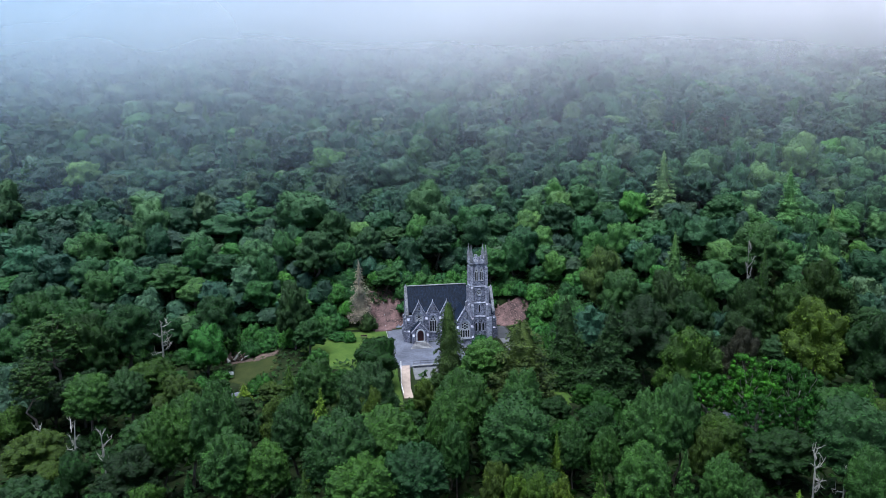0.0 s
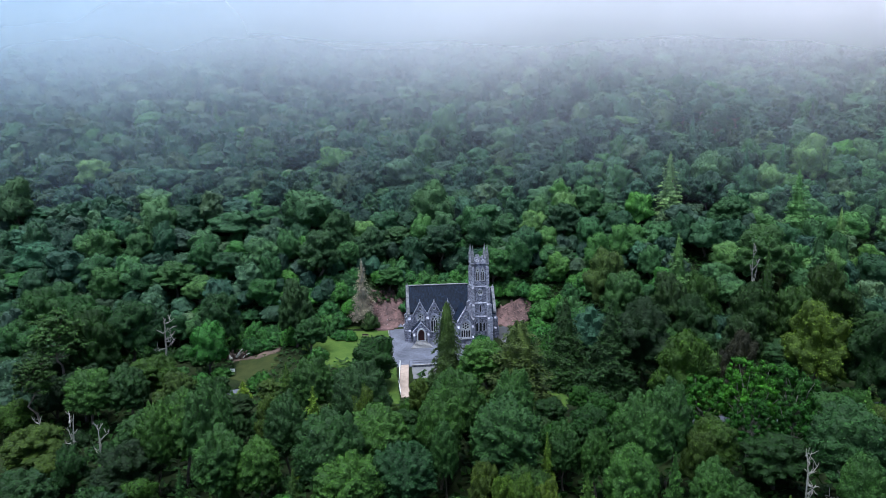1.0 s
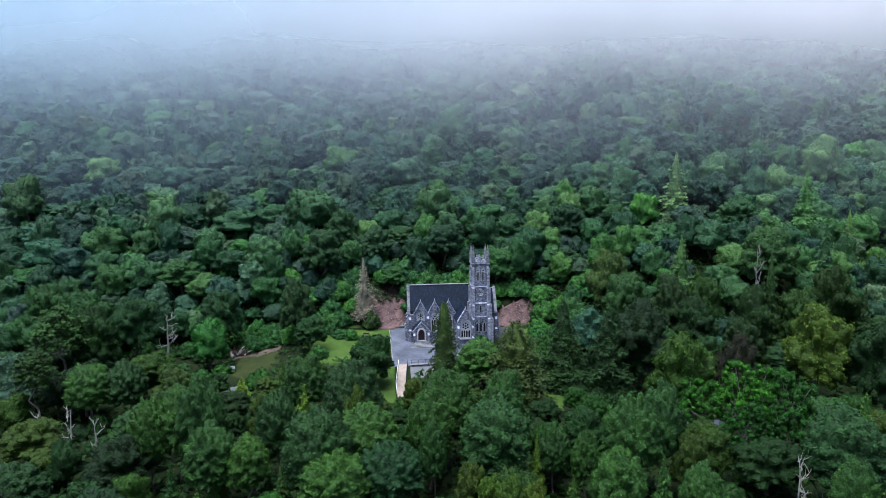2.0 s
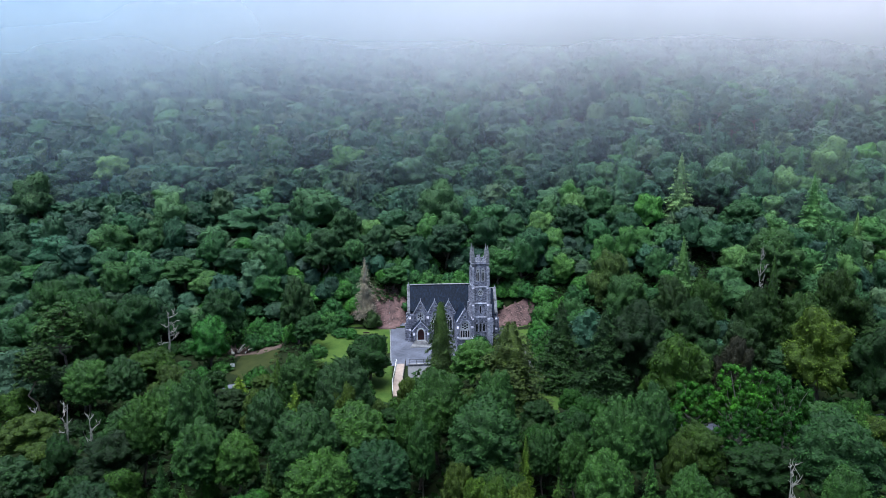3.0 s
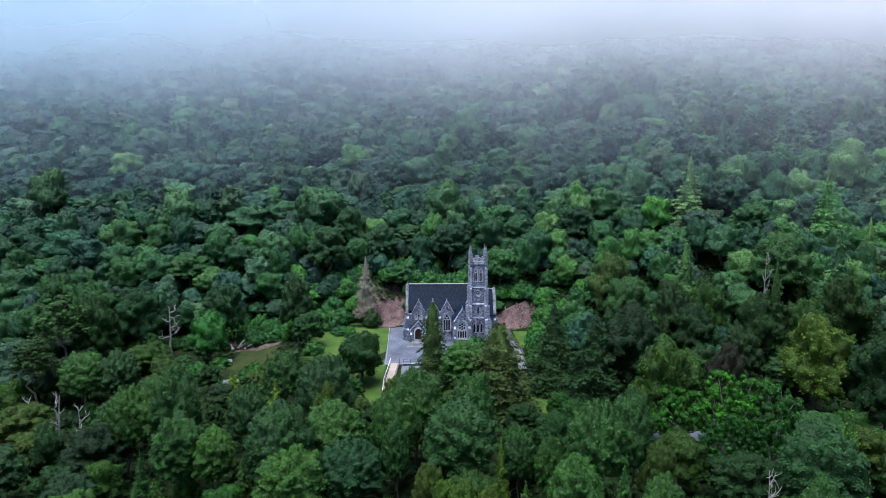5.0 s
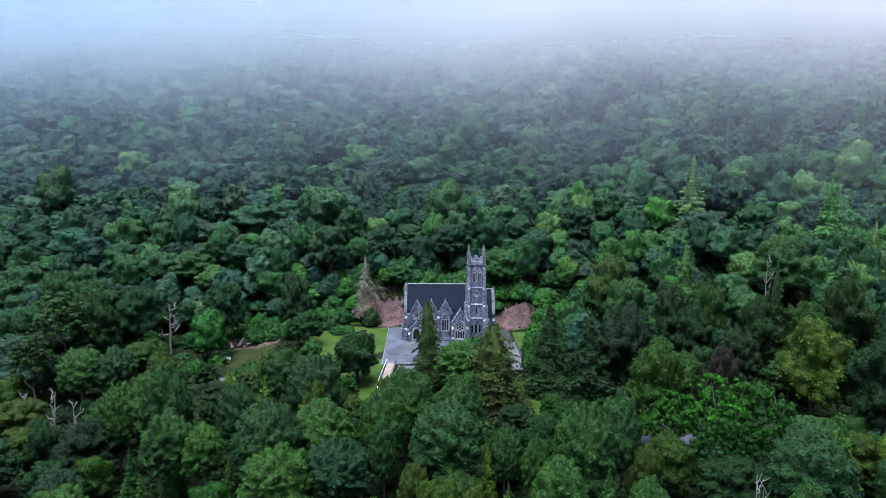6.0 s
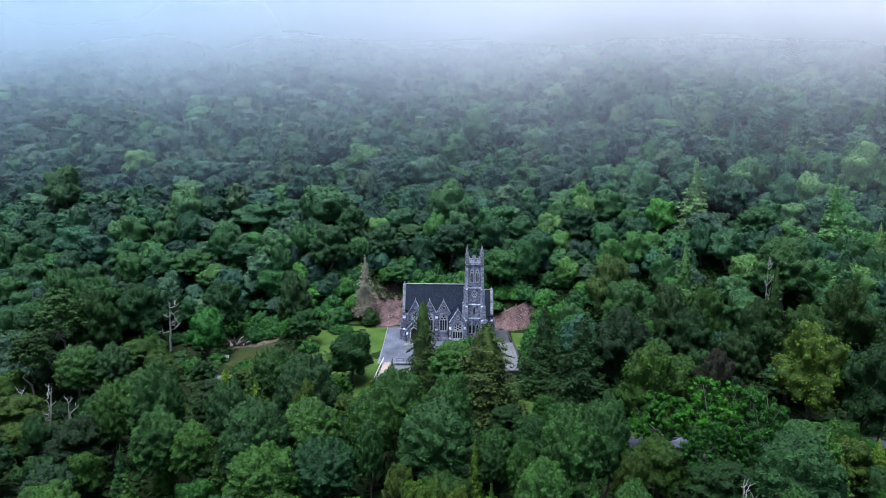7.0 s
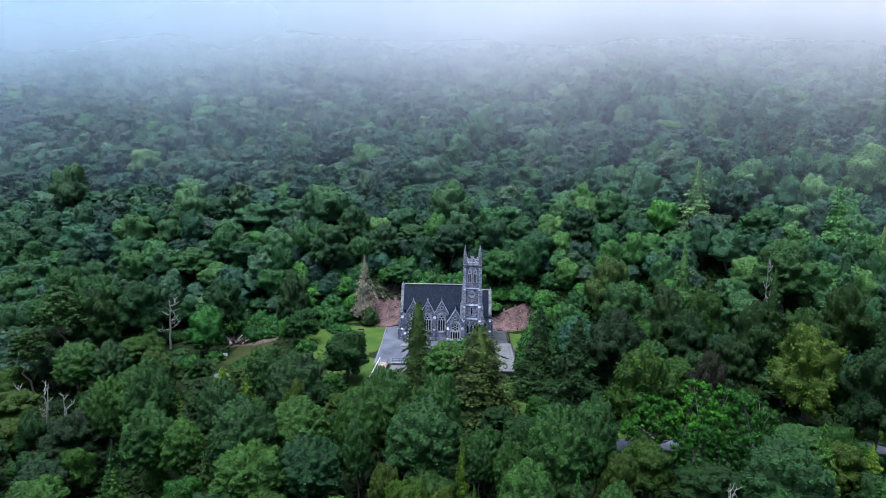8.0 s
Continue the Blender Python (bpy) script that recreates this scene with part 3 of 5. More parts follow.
top_line = []
for g in reversed(BAYS):
    top_line += [(g + 1.72, EAVE), (g, GTOP), (g - 1.72, EAVE)]
outline = [(0, BASE), (11.95, BASE), (11.95, EAVE)] + top_line + [(0, EAVE)]
keep_pts = [outline[0]]
for q in outline[1:]:
    if math.dist(q, keep_pts[-1]) > 0.05:
        keep_pts.append(q)
nave_windows = [arch(1.9, 1.9, 4.7, 6.25, BAYS[1]), arch(1.9, 1.9, 4.7, 6.25, BAYS[2]), arch(1.9, 4.75, 5.5, 6.9, BAYS[0])]
oculi = [ring(g, 7.75, 0.4) for g in BAYS]
part("nave_wall", slabbed(keep_pts, nave_windows + oculi, 0.75, south(0)), STONE, church)


def three_lights(at, w, z0, spring, top):
    lw = w * 0.235
    out = [arch(lw, z0 + 0.12, spring - 0.35, spring + 0.05, at + k * w * 0.295) for k in (-1, 0, 1)]
    out += [ring(at - w * 0.19, spring + 0.36, w * 0.13, 10), ring(at + w * 0.19, spring + 0.36, w * 0.13, 10), ring(at, spring + 0.92, w * 0.13, 10)]
    return out


for g in BAYS[1:]:
    window(church, arch(1.9, 1.9, 4.7, 6.25, g), three_lights(g, 1.9, 1.9, 4.7, 6.25), south(0))
g = BAYS[0]
window(church, arch(1.9, 4.75, 5.5, 6.9, g), [ring(g, 5.75, 0.3, 10)] + [ring(g + 0.56 * math.cos(a), 5.72 + 0.56 * math.sin(a), 0.17, 8) for a in [k * math.pi / 3 + 0.52 for k in range(6)]], south(0),
       label="rose-headed tracery window over the porch")
for g in BAYS:
    window(church, ring(g, 7.75, 0.4), [ring(g + 0.19 * math.cos(a), 7.75 + 0.19 * math.sin(a), 0.13, 8) for a in (0.785, 2.356, 3.927, 5.498)], south(0), label="small round quatrefoil window")
    gable_coping(church, (g - 1.72, 0, EAVE), (g, 0, GTOP), (g + 1.72, 0, EAVE), (0, 0.4, 0))
    yb = (GTOP - 0.1 - EAVE) / ((RIDGE - EAVE) / RY)
    for s in (-1, 1):
        part("gable_roof", plate([(g, 0.2, GTOP - 0.05), (g + s * 1.72, 0.2, EAVE - 0.05), (g + s * 1.72, 0.0 + 0.35, EAVE + 0.2), (g, yb + 0.15, GTOP - 0.05)], 0.1, (0, 0, 1)), SLATE, church)

# buttresses between the bays, each with a sloping head
def buttress(parent, x, y, w, deep, high, way=(0, -1), stages=2):
    """Stepped buttress against a wall at (x, y), standing out along way."""
    wx, wy = way
    for k in range(stages):
        d, z0, z1 = deep * (1 - 0.42 * k), BASE if k == 0 else high * k / stages + 0.002, high * (k + 1) / stages
        lo = []
        for u, v in ((-w / 2, 0), (w / 2, 0), (w / 2, d), (-w / 2, d)):
            lo.append(Vector((x + (u if wx == 0 else v * wx), y + (v * wy if wx == 0 else u), z0)))
        hi = [Vector((p.x, p.y, z1 if i < 2 else z1 - 0.45)) for i, p in enumerate(lo)]
        part("buttress", solid(lo, hi), STONE, parent)
        cap_lo = [hi[0], hi[1], hi[2] + (hi[2] - hi[1]) * 0.1, hi[3] + (hi[3] - hi[0]) * 0.1]
        part("buttress_cap", solid(cap_lo, [p + Vector((0, 0, 0.14)) for p in cap_lo]), DRESSED, parent)


for x in (0.4, 4.84, 8.29):
    buttress(church, x, 0, 0.6, 0.85, 5.6)
for y in (0.4, 3.67, 6.9):
    buttress(church, 0, y, 0.6, 0.7, 5.2, (-1, 0))

# plinth course along the nave and a sill band
part("plinth", boxed((-0.12, 11.4, -0.14, -0.002, BASE, 0.35)), DRESSED, church)
part("string_course", boxed((0.0, 11.4, -0.1, -0.002, 1.62, 1.8)), DRESSED, church)

# west gable, north wall, east gable
west = pose(0, 0, 0, 0, 0, -90)
part("west_wall", slabbed([(-7.34, BASE), (-0.76, BASE), (-0.76, EAVE), (-RY, RIDGE), (-7.34, EAVE)], [], 0.7, west @ pose(0, 0.0, 0)), STONE, church)
gable_coping(church, (0, 7.4, EAVE), (0, RY, RIDGE + 0.05), (0, -0.05, EAVE), (0.5, 0, 0), 0.3, mat=SPIRE_STONE)
part("north_wall", boxed((0.72, 22.2, 6.7, 7.34, BASE, EAVE)), STONE, church)
part("east_gable", slabbed([(-6.65, EAVE - 1), (-0.8, EAVE - 1), (-RY, RIDGE - 0.1)], [], 0.5, pose(15.0, 0, 0) @ west), STONE, church)

for s in (-1, 1):
    e = 0.34 if s < 0 else 2 * RY + 0.32
    ze = EAVE + (0.34 if s < 0 else -0.32) * (RIDGE - EAVE) / RY
    part("nave_roof", plate([(0.6, RY, RIDGE), (RX1, RY, RIDGE), (RX1, e, ze), (0.6, e, ze)], 0.16, (0, 0, 1)), SLATE, church)
part("roof_ridge", bevelled(boxed((0.55, RX1, RY - 0.14, RY + 0.14, RIDGE + 0.1, RIDGE + 0.34)), 0.05), LEAD, church)

# transept beside the tower
TX0, TX1, TY, TC, TTOP, TEAVE = 11.4, 15.35, -6.5, 13.38, 8.75, 5.5
tw = arch(2.5, 1.75, 4.1, 5.95, TC)
part("transept_wall", slabbed([(TX0, BASE), (TX1, BASE), (TX1, TEAVE), (TC, TTOP), (TX0, TEAVE)], [tw, ring(TC, 6.9, 0.42)], 0.7, south(TY)), STONE, church)
lights = [arch(0.4, 1.9, 3.15, 3.6, TC + k * 0.56) for k in (-1.5, -0.5, 0.5, 1.5)]
lights += [ring(TC, 4.62, 0.26, 10)] + [ring(TC + 0.6 * math.cos(k * math.pi / 3 + 0.52), 4.62 + 0.6 * math.sin(k * math.pi / 3 + 0.52), 0.24, 10) for k in range(6)]
window(church, tw, lights, south(TY), label="large transept window with four lights under a rose")
window(church, ring(TC, 6.9, 0.42), [ring(TC + 0.2 * math.cos(a), 6.9 + 0.2 * math.sin(a), 0.13, 8) for a in (0.785, 2.356, 3.927, 5.498)], south(TY), label="small round quatrefoil window")
part("window_sill", boxed((TC - 1.5, TC + 1.5, TY - 0.14, TY - 0.002, 1.45, 1.72)), TRACERY, church, "pale stone sill")
part("plinth", boxed((TX0 - 0.1, TX1 + 0.1, TY - 0.16, TY - 0.002, BASE, 0.35)), DRESSED, church)
for x in (TX0, TX1 - 0.65):
    part("transept_side", boxed((x, x + 0.65, TY + 0.71, -0.01, BASE, TEAVE)), STONE, church)
for x in (TX0 + 0.25, TX1 - 0.25):
    buttress(church, x, TY, 0.5, 0.8, 4.6)
gable_coping(church, (TX0 - 0.05, TY, TEAVE), (TC, TY, TTOP), (TX1 + 0.05, TY, TEAVE), (0, 0.5, 0), 0.3)
for s, x in ((-1, TX0 - 0.15), (1, TX1 + 0.15)):
    yb = (TTOP - EAVE) / ((RIDGE - EAVE) / RY) + 0.3
    part("transept_roof", plate([(TC, TY + 0.45, TTOP - 0.05), (x, TY + 0.45, TEAVE - 0.2), (x, 0.1, TEAVE - 0.2), (TC, yb, TTOP - 0.05)], 0.14, (0, 0, 1)), SLATE, church)

# chancel
CX0, CX1, CEAVE, CR = 15.5, 22.2, 5.9, 11.6
cw = arch(0.85, 2.2, 3.8, 4.7, 20.6)
part("chancel_wall", slabbed([(CX0, BASE), (CX1, BASE), (CX1, CEAVE), (CX0, CEAVE)], [cw], 0.7, south(0.4)), STONE, church)
window(church, cw, [arch(0.55, 2.35, 3.75, 4.45, 20.6)], south(0.4), label="narrow lancet window")
part("chancel_gable", slabbed([(-6.68, BASE), (-1.12, BASE), (-1.12, CEAVE + 0.4), (-RY, CR), (-6.68, CEAVE + 0.4)], [], 0.65, pose(CX1 - 0.65, 0, 0) @ west), STONE, church)
gable_coping(church, (CX1 - 0.6, 7.1, CEAVE), (CX1 - 0.6, RY, CR + 0.15), (CX1 - 0.6, 0.25, CEAVE), (0.6, 0, 0), 0.3, mat=SPIRE_STONE)
for s in (-1, 1):
    e = RY + s * 3.5
    part("chancel_roof", plate([(CX0 - 0.3, RY, CR), (CX1 - 0.4, RY, CR), (CX1 - 0.4, e, CEAVE - 0.3), (CX0 - 0.3, e, CEAVE - 0.3)], 0.15, (0, 0, 1)), SLATE, church)
part("roof_ridge", bevelled(boxed((CX0, CX1 - 0.6, RY - 0.13, RY + 0.13, CR + 0.1, CR + 0.3)), 0.05), LEAD, church)
buttress(church, CX1 - 0.35, 0.4, 0.6, 0.8, 5.0)
buttress(church, CX1, 0.9, 0.6, 0.7, 5.0, (1, 0))

# porch with its steps and door
PC, PY, PTOP, PEAVE, FLOOR = 3.02, -3.2, 5.0, 2.9, 0.6
pw = arch(1.55, FLOOR, 2.3, 3.35, PC)
part("porch_wall", slabbed([(1.15, BASE), (4.9, BASE), (4.9, PEAVE), (PC, PTOP), (1.15, PEAVE)], [pw], 0.55, south(PY)), STONE, church)
big = arch(2.15, FLOOR + 0.002, 2.35, 3.75, PC)
part("door_surround", slabbed(big, [[(u, z + 0.004) for u, z in pw]], 0.18, south(PY - 0.16)), TRACERY, church, "moulded pale stone arch")
for x in (1.15, 4.4):
    part("porch_side", boxed((x, x + 0.5, PY + 0.56, -0.15, BASE, PEAVE)), STONE, church)
door = part("door", slabbed(arch(1.6, FLOOR, 2.3, 3.4, PC), [], 0.08, south(PY + 0.75)), DOOR_RED, church, "dark red double door")
for s in (-1, 1):
    part("door_strap", boxed((PC + s * 0.4 - 0.32, PC + s * 0.4 + 0.32, PY + 0.72, PY + 0.748, 1.3, 1.38)), IRON, door)
part("porch_floor", boxed((1.66, 4.39, PY + 0.56, -0.15, BASE, FLOOR)), PAVING, church)
for s, x in ((-1, 0.85), (1, 5.2)):
    zf = PEAVE - 0.3
    part("porch_roof", plate([(PC, PY + 0.3, PTOP - 0.05), (x, PY + 0.3, zf), (x, -0.02, zf), (PC, -0.02, PTOP - 0.05)], 0.13, (0, 0, 1)), SLATE, church)
gable_coping(church, (0.85, PY, PEAVE - 0.28), (PC, PY, PTOP), (5.2, PY, PEAVE - 0.28), (0, 0.35, 0), 0.26)
for x in (1.3, 4.75):
    buttress(church, x, PY, 0.5, 0.55, 2.4, stages=1)
for k in range(6):
    wk = 1.35 + 0.26 * k
    part("step", boxed((PC - wk, PC + wk, PY - 0.36 * (k + 1), PY - 0.002 if k == 0 else PY - 0.36 * k + 0.002, BASE, FLOOR - 0.2 * k)), KERB, church)
for s in (-1, 1):
    x = PC + s * 1.25
    part("step_rail", solid([(x - 0.03, PY - 0.1, FLOOR + 0.9), (x + 0.03, PY - 0.1, FLOOR + 0.9), (x + 0.03, PY - 0.1, FLOOR + 0.96), (x - 0.03, PY - 0.1, FLOOR + 0.96)],
                                                        [(x - 0.03, PY - 2.1, FLOOR - 0.25), (x + 0.03, PY - 2.1, FLOOR - 0.25), (x + 0.03, PY - 2.1, FLOOR - 0.19), (x - 0.03, PY - 2.1, FLOOR - 0.19)]), IRON, church)

# tower
TWX, TWY = 17.2, -3.15
tower = part("tower", boxed((TWX - 1.5, TWX + 1.5, TWY - 1.5, TWY + 1.5, BASE, 19.4)), LOUVRE, church, "slender square stone bell tower with four pinnacles")
STAGES = [(BASE, 6.6, 2.2), (6.6, 9.9, 2.08), (9.9, 13.9, 2.0), (13.9, 19.3, 1.95)]
for k, (z0, z1, h) in enumerate(STAGES):
    for turn in range(4):
        hw = h if turn % 2 == 0 else h - 0.602
        holes = []
        if k == 0 and turn == 0:
            holes = [arch(0.5, 2.9, 4.3, 5.0, u) for u in (-0.85, 0, 0.85)]
        elif k == 1 and turn == 0:
            holes = [arch(0.36, 7.5, 8.9, 9.3)]
        elif k == 2 and turn != 2:
            holes = [ring(0, 12.35, 0.68, 16)]
        elif k == 3:
            holes = [arch(0.82, 15.1, 17.5, 18.4, u) for u in (-0.62, 0.62)]
        place = pose(TWX, TWY, 0) @ pose(0, 0, 0, 0, 0, -90 * turn) @ pose(0, -h, 0)
        part("tower_wall", slabbed([(-hw, z0), (hw, z0), (hw, z1), (-hw, z1)], holes, 0.6, place), STONE, tower)
        if k == 3:
            for u in (-0.62, 0.62):
                for j in range(8):
                    z = 15.25 + j * 0.36
                    bm = plate([(u - 0.4, 0.1, z), (u + 0.4, 0.1, z), (u + 0.4, 0.42, z + 0.24), (u - 0.4, 0.42, z + 0.24)], 0.06)
                    bm.transform(place)
                    part("louvre", bm, LOUVRE, tower)
                trac = arch(0.82, 15.1, 17.5, 18.4, u)
                part("tracery", slabbed(trac, [arch(0.3, 15.2, 16.9, 17.35, u - 0.19), arch(0.3, 15.2, 16.9, 17.35, u + 0.19), ring(u, 17.68, 0.2, 10)], 0.1, place @ pose(0, 0.03, 0)), TRACERY, tower)
                part("hood", slabbed(arch(1.08, 15.1, 17.55, 18.62, u), [arch(0.83, 15.104, 17.5, 18.41, u)], 0.08, place @ pose(0, -0.08, 0)), DRESSED, tower)
        elif k == 2 and turn != 2:
            w = part("window", slabbed(ring(0, 12.35, 0.68, 16), [ring(0, 12.35, 0.17, 8)] + [ring(0.4 * math.cos(j * math.pi / 3), 12.35 + 0.4 * math.sin(j * math.pi / 3), 0.155, 8) for j in range(6)], 0.14, place @ pose(0, 0.1, 0)), TRACERY, tower, "round tracery window")
            part("pane", slabbed(ring(0, 12.35, 0.66, 16), [], 0.03, place @ pose(0, 0.27, 0)), GLASS, w)
            part("window_surround", slabbed(ring(0, 12.35, 0.86, 16), [ring(0, 12.35, 0.69, 16)], 0.09, place @ pose(0, -0.085, 0)), DRESSED, w)
        elif holes:
            for hole in holes:
                w = part("pane", slabbed(hole, [], 0.03, place @ pose(0, 0.3, 0)), GLASS, tower, "dark leaded glass")
                cu = sum(u for u, _ in hole) / len(hole)
                cz = hole[0][1]
                part("window_surround", slabbed([(cu + (u - cu) * 1.5, cz + (z - cz) * 1.06 if z > cz + 0.01 else cz - 0.002) for u, z in hole], [[(u, z + 0.004) for u, z in hole]], 0.08, place @ pose(0, -0.075, 0)), DRESSED, tower)
    if k:
        h0 = STAGES[k - 1][2] + 0.1
        part("string_course", solid([(TWX + a * h0, TWY + b * h0, z0 - 0.18) for a, b in ((-1, -1), (1, -1), (1, 1), (-1, 1))],
                                    [(TWX + a * h * 1.005, TWY + b * h * 1.005, z0 + 0.12) for a, b in ((-1, -1), (1, -1), (1, 1), (-1, 1))]), DRESSED, tower)
# angle buttresses, stepping in as they rise
for ax in (-1, 1):
    for ay in (-1, 1):
        for z0, z1, w, d in ((BASE, 6.6, 0.62, 0.85), (6.602, 9.9, 0.58, 0.65), (9.902, 13.9, 0.52, 0.42), (13.902, 18.7, 0.44, 0.24)):
            h = [s for s in STAGES if s[0] <= z0 + 0.1][-1][2]
            xa, xb = sorted((TWX + ax * (h - w), TWX + ax * (h + 0.02)))
            ya, yb = sorted((TWY + ay * h, TWY + ay * (h + d)))
            part("buttress", solid([(xa, ya, z0), (xb, ya, z0), (xb, yb, z0), (xa, yb, z0)],
                                   [(xa, ya, z1 - (0.5 if ay < 0 else 0)), (xb, ya, z1 - (0.5 if ay < 0 else 0)), (xb, yb, z1 - (0.5 if ay > 0 else 0)), (xa, yb, z1 - (0.5 if ay > 0 else 0))]), DRESSED, tower)
            xa, xb = sorted((TWX + ax * h, TWX + ax * (h + d)))
            ya, yb = sorted((TWY + ay * (h - w), TWY + ay * (h - 0.02)))
            part("buttress", solid([(xa, ya, z0), (xb, ya, z0), (xb, yb, z0), (xa, yb, z0)],
                                   [(xa, ya, z1 - (0.5 if ax < 0 else 0)), (xb, ya, z1 - (0.5 if ax > 0 else 0)), (xb, yb, z1 - (0.5 if ax > 0 else 0)), (xa, yb, z1 - (0.5 if ax < 0 else 0))]), DRESSED, tower)
        px, py = TWX + ax * 1.75, TWY + ay * 1.75
        pin = part("pinnacle", bevelled(boxed((px - 0.36, px + 0.36, py - 0.36, py + 0.36, 18.9, 21.2)), 0.06), SPIRE_STONE, tower)
        bm = bmesh.new()
        bmesh.ops.create_cone(bm, cap_ends=True, segments=8, radius1=0.4, radius2=0.04, depth=2.5, matrix=Matrix.Translation((px, py, 22.44)))
        for j in range(4):
            a = j * math.pi / 2 + math.pi / 4
            bmesh.ops.create_cone(bm, cap_ends=True, segments=4, radius1=0.13, radius2=0.01, depth=0.7, matrix=Matrix.Translation((px + 0.4 * math.cos(a), py + 0.4 * math.sin(a), 21.5)))
        part("spire", bm, SPIRE_STONE, pin)
        bm = bmesh.new()
        bmesh.ops.create_icosphere(bm, subdivisions=1, radius=0.09, matrix=Matrix.Translation((px, py, 23.7)))
        part("finial", bm, SPIRE_STONE, pin)
part("cornice", boxed((TWX - 2.12, TWX + 2.12, TWY - 2.12, TWY + 2.12, 19.3, 19.55)), DRESSED, tower)
for turn in range(4):
    place = pose(TWX, TWY, 0) @ pose(0, 0, 0, 0, 0, -90 * turn) @ pose(0, -2.0, 0)
    e = 1.38
    line = [(-e, 19.552), (e, 19.552), (e, 20.7), (1.05, 20.7), (1.05, 20.3), (0.42, 20.3), (0.42, 20.95), (-0.42, 20.95), (-0.42, 20.3), (-1.05, 20.3), (-1.05, 20.7), (-e, 20.7)]
    part("parapet", slabbed(line, [ring(u, 19.95, 0.17, 8) for u in (-0.95, -0.32, 0.32, 0.95)], 0.28, place), DRESSED, tower)
part("tower_roof", boxed((TWX - 1.7, TWX + 1.7, TWY - 1.7, TWY + 1.7, 19.4, 19.7)), LEAD, tower)
# rainwater pipes
for x, y, z in ((15.36, -0.2, 5.2), (11.2, -0.14, 5.9)):
    bm = bmesh.new()
    bmesh.ops.create_cone(bm, cap_ends=True, segments=8, radius1=0.06, radius2=0.06, depth=z + 1, matrix=Matrix.Translation((x, y, (z - 1) / 2)))
    part("downpipe", bm, IRON, church)


# ---- ground surfaces round the church ----
def draped(name, inside, x0, x1, y0, y1, mat, lift=0.06, step=0.6, label="", category="", flat=None, bumpy=0.0):
    """A surface laid over the ground wherever inside(x, y) holds, with a skirt at its edge."""
    nx, ny = int((x1 - x0) / step) + 1, int((y1 - y0) / step) + 1
    bm, vs = bmesh.new(), {}
    def vert(i, j):
        if (i, j) not in vs:
            x, y = x0 + i * step, y0 + j * step
            x += 0.3 * step * noise.noise((x * 1.3, y * 1.3, 0.3))
            y += 0.3 * step * noise.noise((x * 1.3, y * 1.3, 7.3))
            z = ground_height(x, y) if flat is None else flat
            vs[i, j] = bm.verts.new((x, y, z + lift + bumpy * noise.noise((x * 0.9, y * 0.9, 1.0))))
        return vs[i, j]
    for i in range(nx):
        for j in range(ny):
            if inside(x0 + (i + 0.5) * step, y0 + (j + 0.5) * step):
                f = bm.faces.new((vert(i, j), vert(i + 1, j), vert(i + 1, j + 1), vert(i, j + 1)))
                f.smooth = True
    rim = [e for e in bm.edges if e.is_boundary]
    r = bmesh.ops.extrude_edge_only(bm, edges=rim)
    for g in r["geom"]:
        if isinstance(g, bmesh.types.BMVert):
            g.co.z -= 0.5
    return tagged(part(name, bm, mat), label, category, kind="structure")


def blob(cx, cy, rx, ry, wobble=0.22, seed=0.0):
    def inside(x, y):
        u, v = (x - cx) / rx, (y - cy) / ry
        return math.hypot(u, v) < 1 + wobble * noise.noise((x * 0.22, y * 0.22, seed)) + 0.5 * wobble * noise.noise((x * 0.7, y * 0.7, seed))
    return inside


def forecourt(x, y):
    if -4.3 - 0.02 * (y - 4) < x < -0.1 and -8 < y < 19:
        return True
    return -4.6 < x < 12.5 and -17.8 < y < -0.8


draped("forecourt", forecourt, -6, 14, -19, 20, ASPHALT, 0.07, 0.4, "worn grey asphalt forecourt with damp patches beside the church", "pavement")
draped("lawn", lambda x, y: x < -4.5 and (blob(-14, 2.5, 11.5, 19, 0.15)(x, y) or (x > -13 and -6 < y < 22)), -28, -4, -20, 24, GRASS, 0.05, 0.7, "mown green lawn beside the church forecourt", "lawn")
draped("lawn", blob(-36, -4, 5.5, 11, 0.25, 4), -48, -24, -30, 14, ROUGH_GRASS, 0.05, 0.8, "rough yellowish grass clearing among the trees", "lawn")
draped("lawn", lambda x, y: x < -3.9 and blob(-7.5, -26, 6, 13, 0.2, 2)(x, y), -15, -3.6, -41, -12, GRASS, 0.05, 0.7, "green grass beside the boarded path", "lawn")
draped("lawn", lambda x, y: x > 0.2 and blob(4.5, -30, 5, 8, 0.2, 2)(x, y), 0, 11, -40, -21, GRASS, 0.05, 0.7, "green grass between path and trees", "lawn")
draped("lawn", lambda x, y: x > 26.8 and (blob(30, 4, 6.5, 10, 0.15, 6)(x, y) or (x < 34 and -6 < y < 14)), 26.5, 38, -8, 17, GRASS, 0.05, 0.6, "green grass at the foot of the stony bank", "lawn")
draped("lawn", blob(24.6, -35, 3.6, 9, 0.2, 8), 17, 33, -47, -22, GRASS, 0.05, 0.7, "sunlit green grass below the terrace", "lawn")
draped("earth_bank", blob(-39, 6, 9, 5.5, 0.3, 3), -51, -26, -1, 14, EARTH, 0.12, 0.7, "bare brown earth bank at the clearing's edge", "ground", bumpy=0.25)
draped("stony_bank", blob(-4.6, 17.2, 7.4, 6.6, 0.25, 9), -14, 5, 8, 26, SCREE, 0.3, 0.5, "bare pink stony bank cut into the hill", "bank", bumpy=0.4)
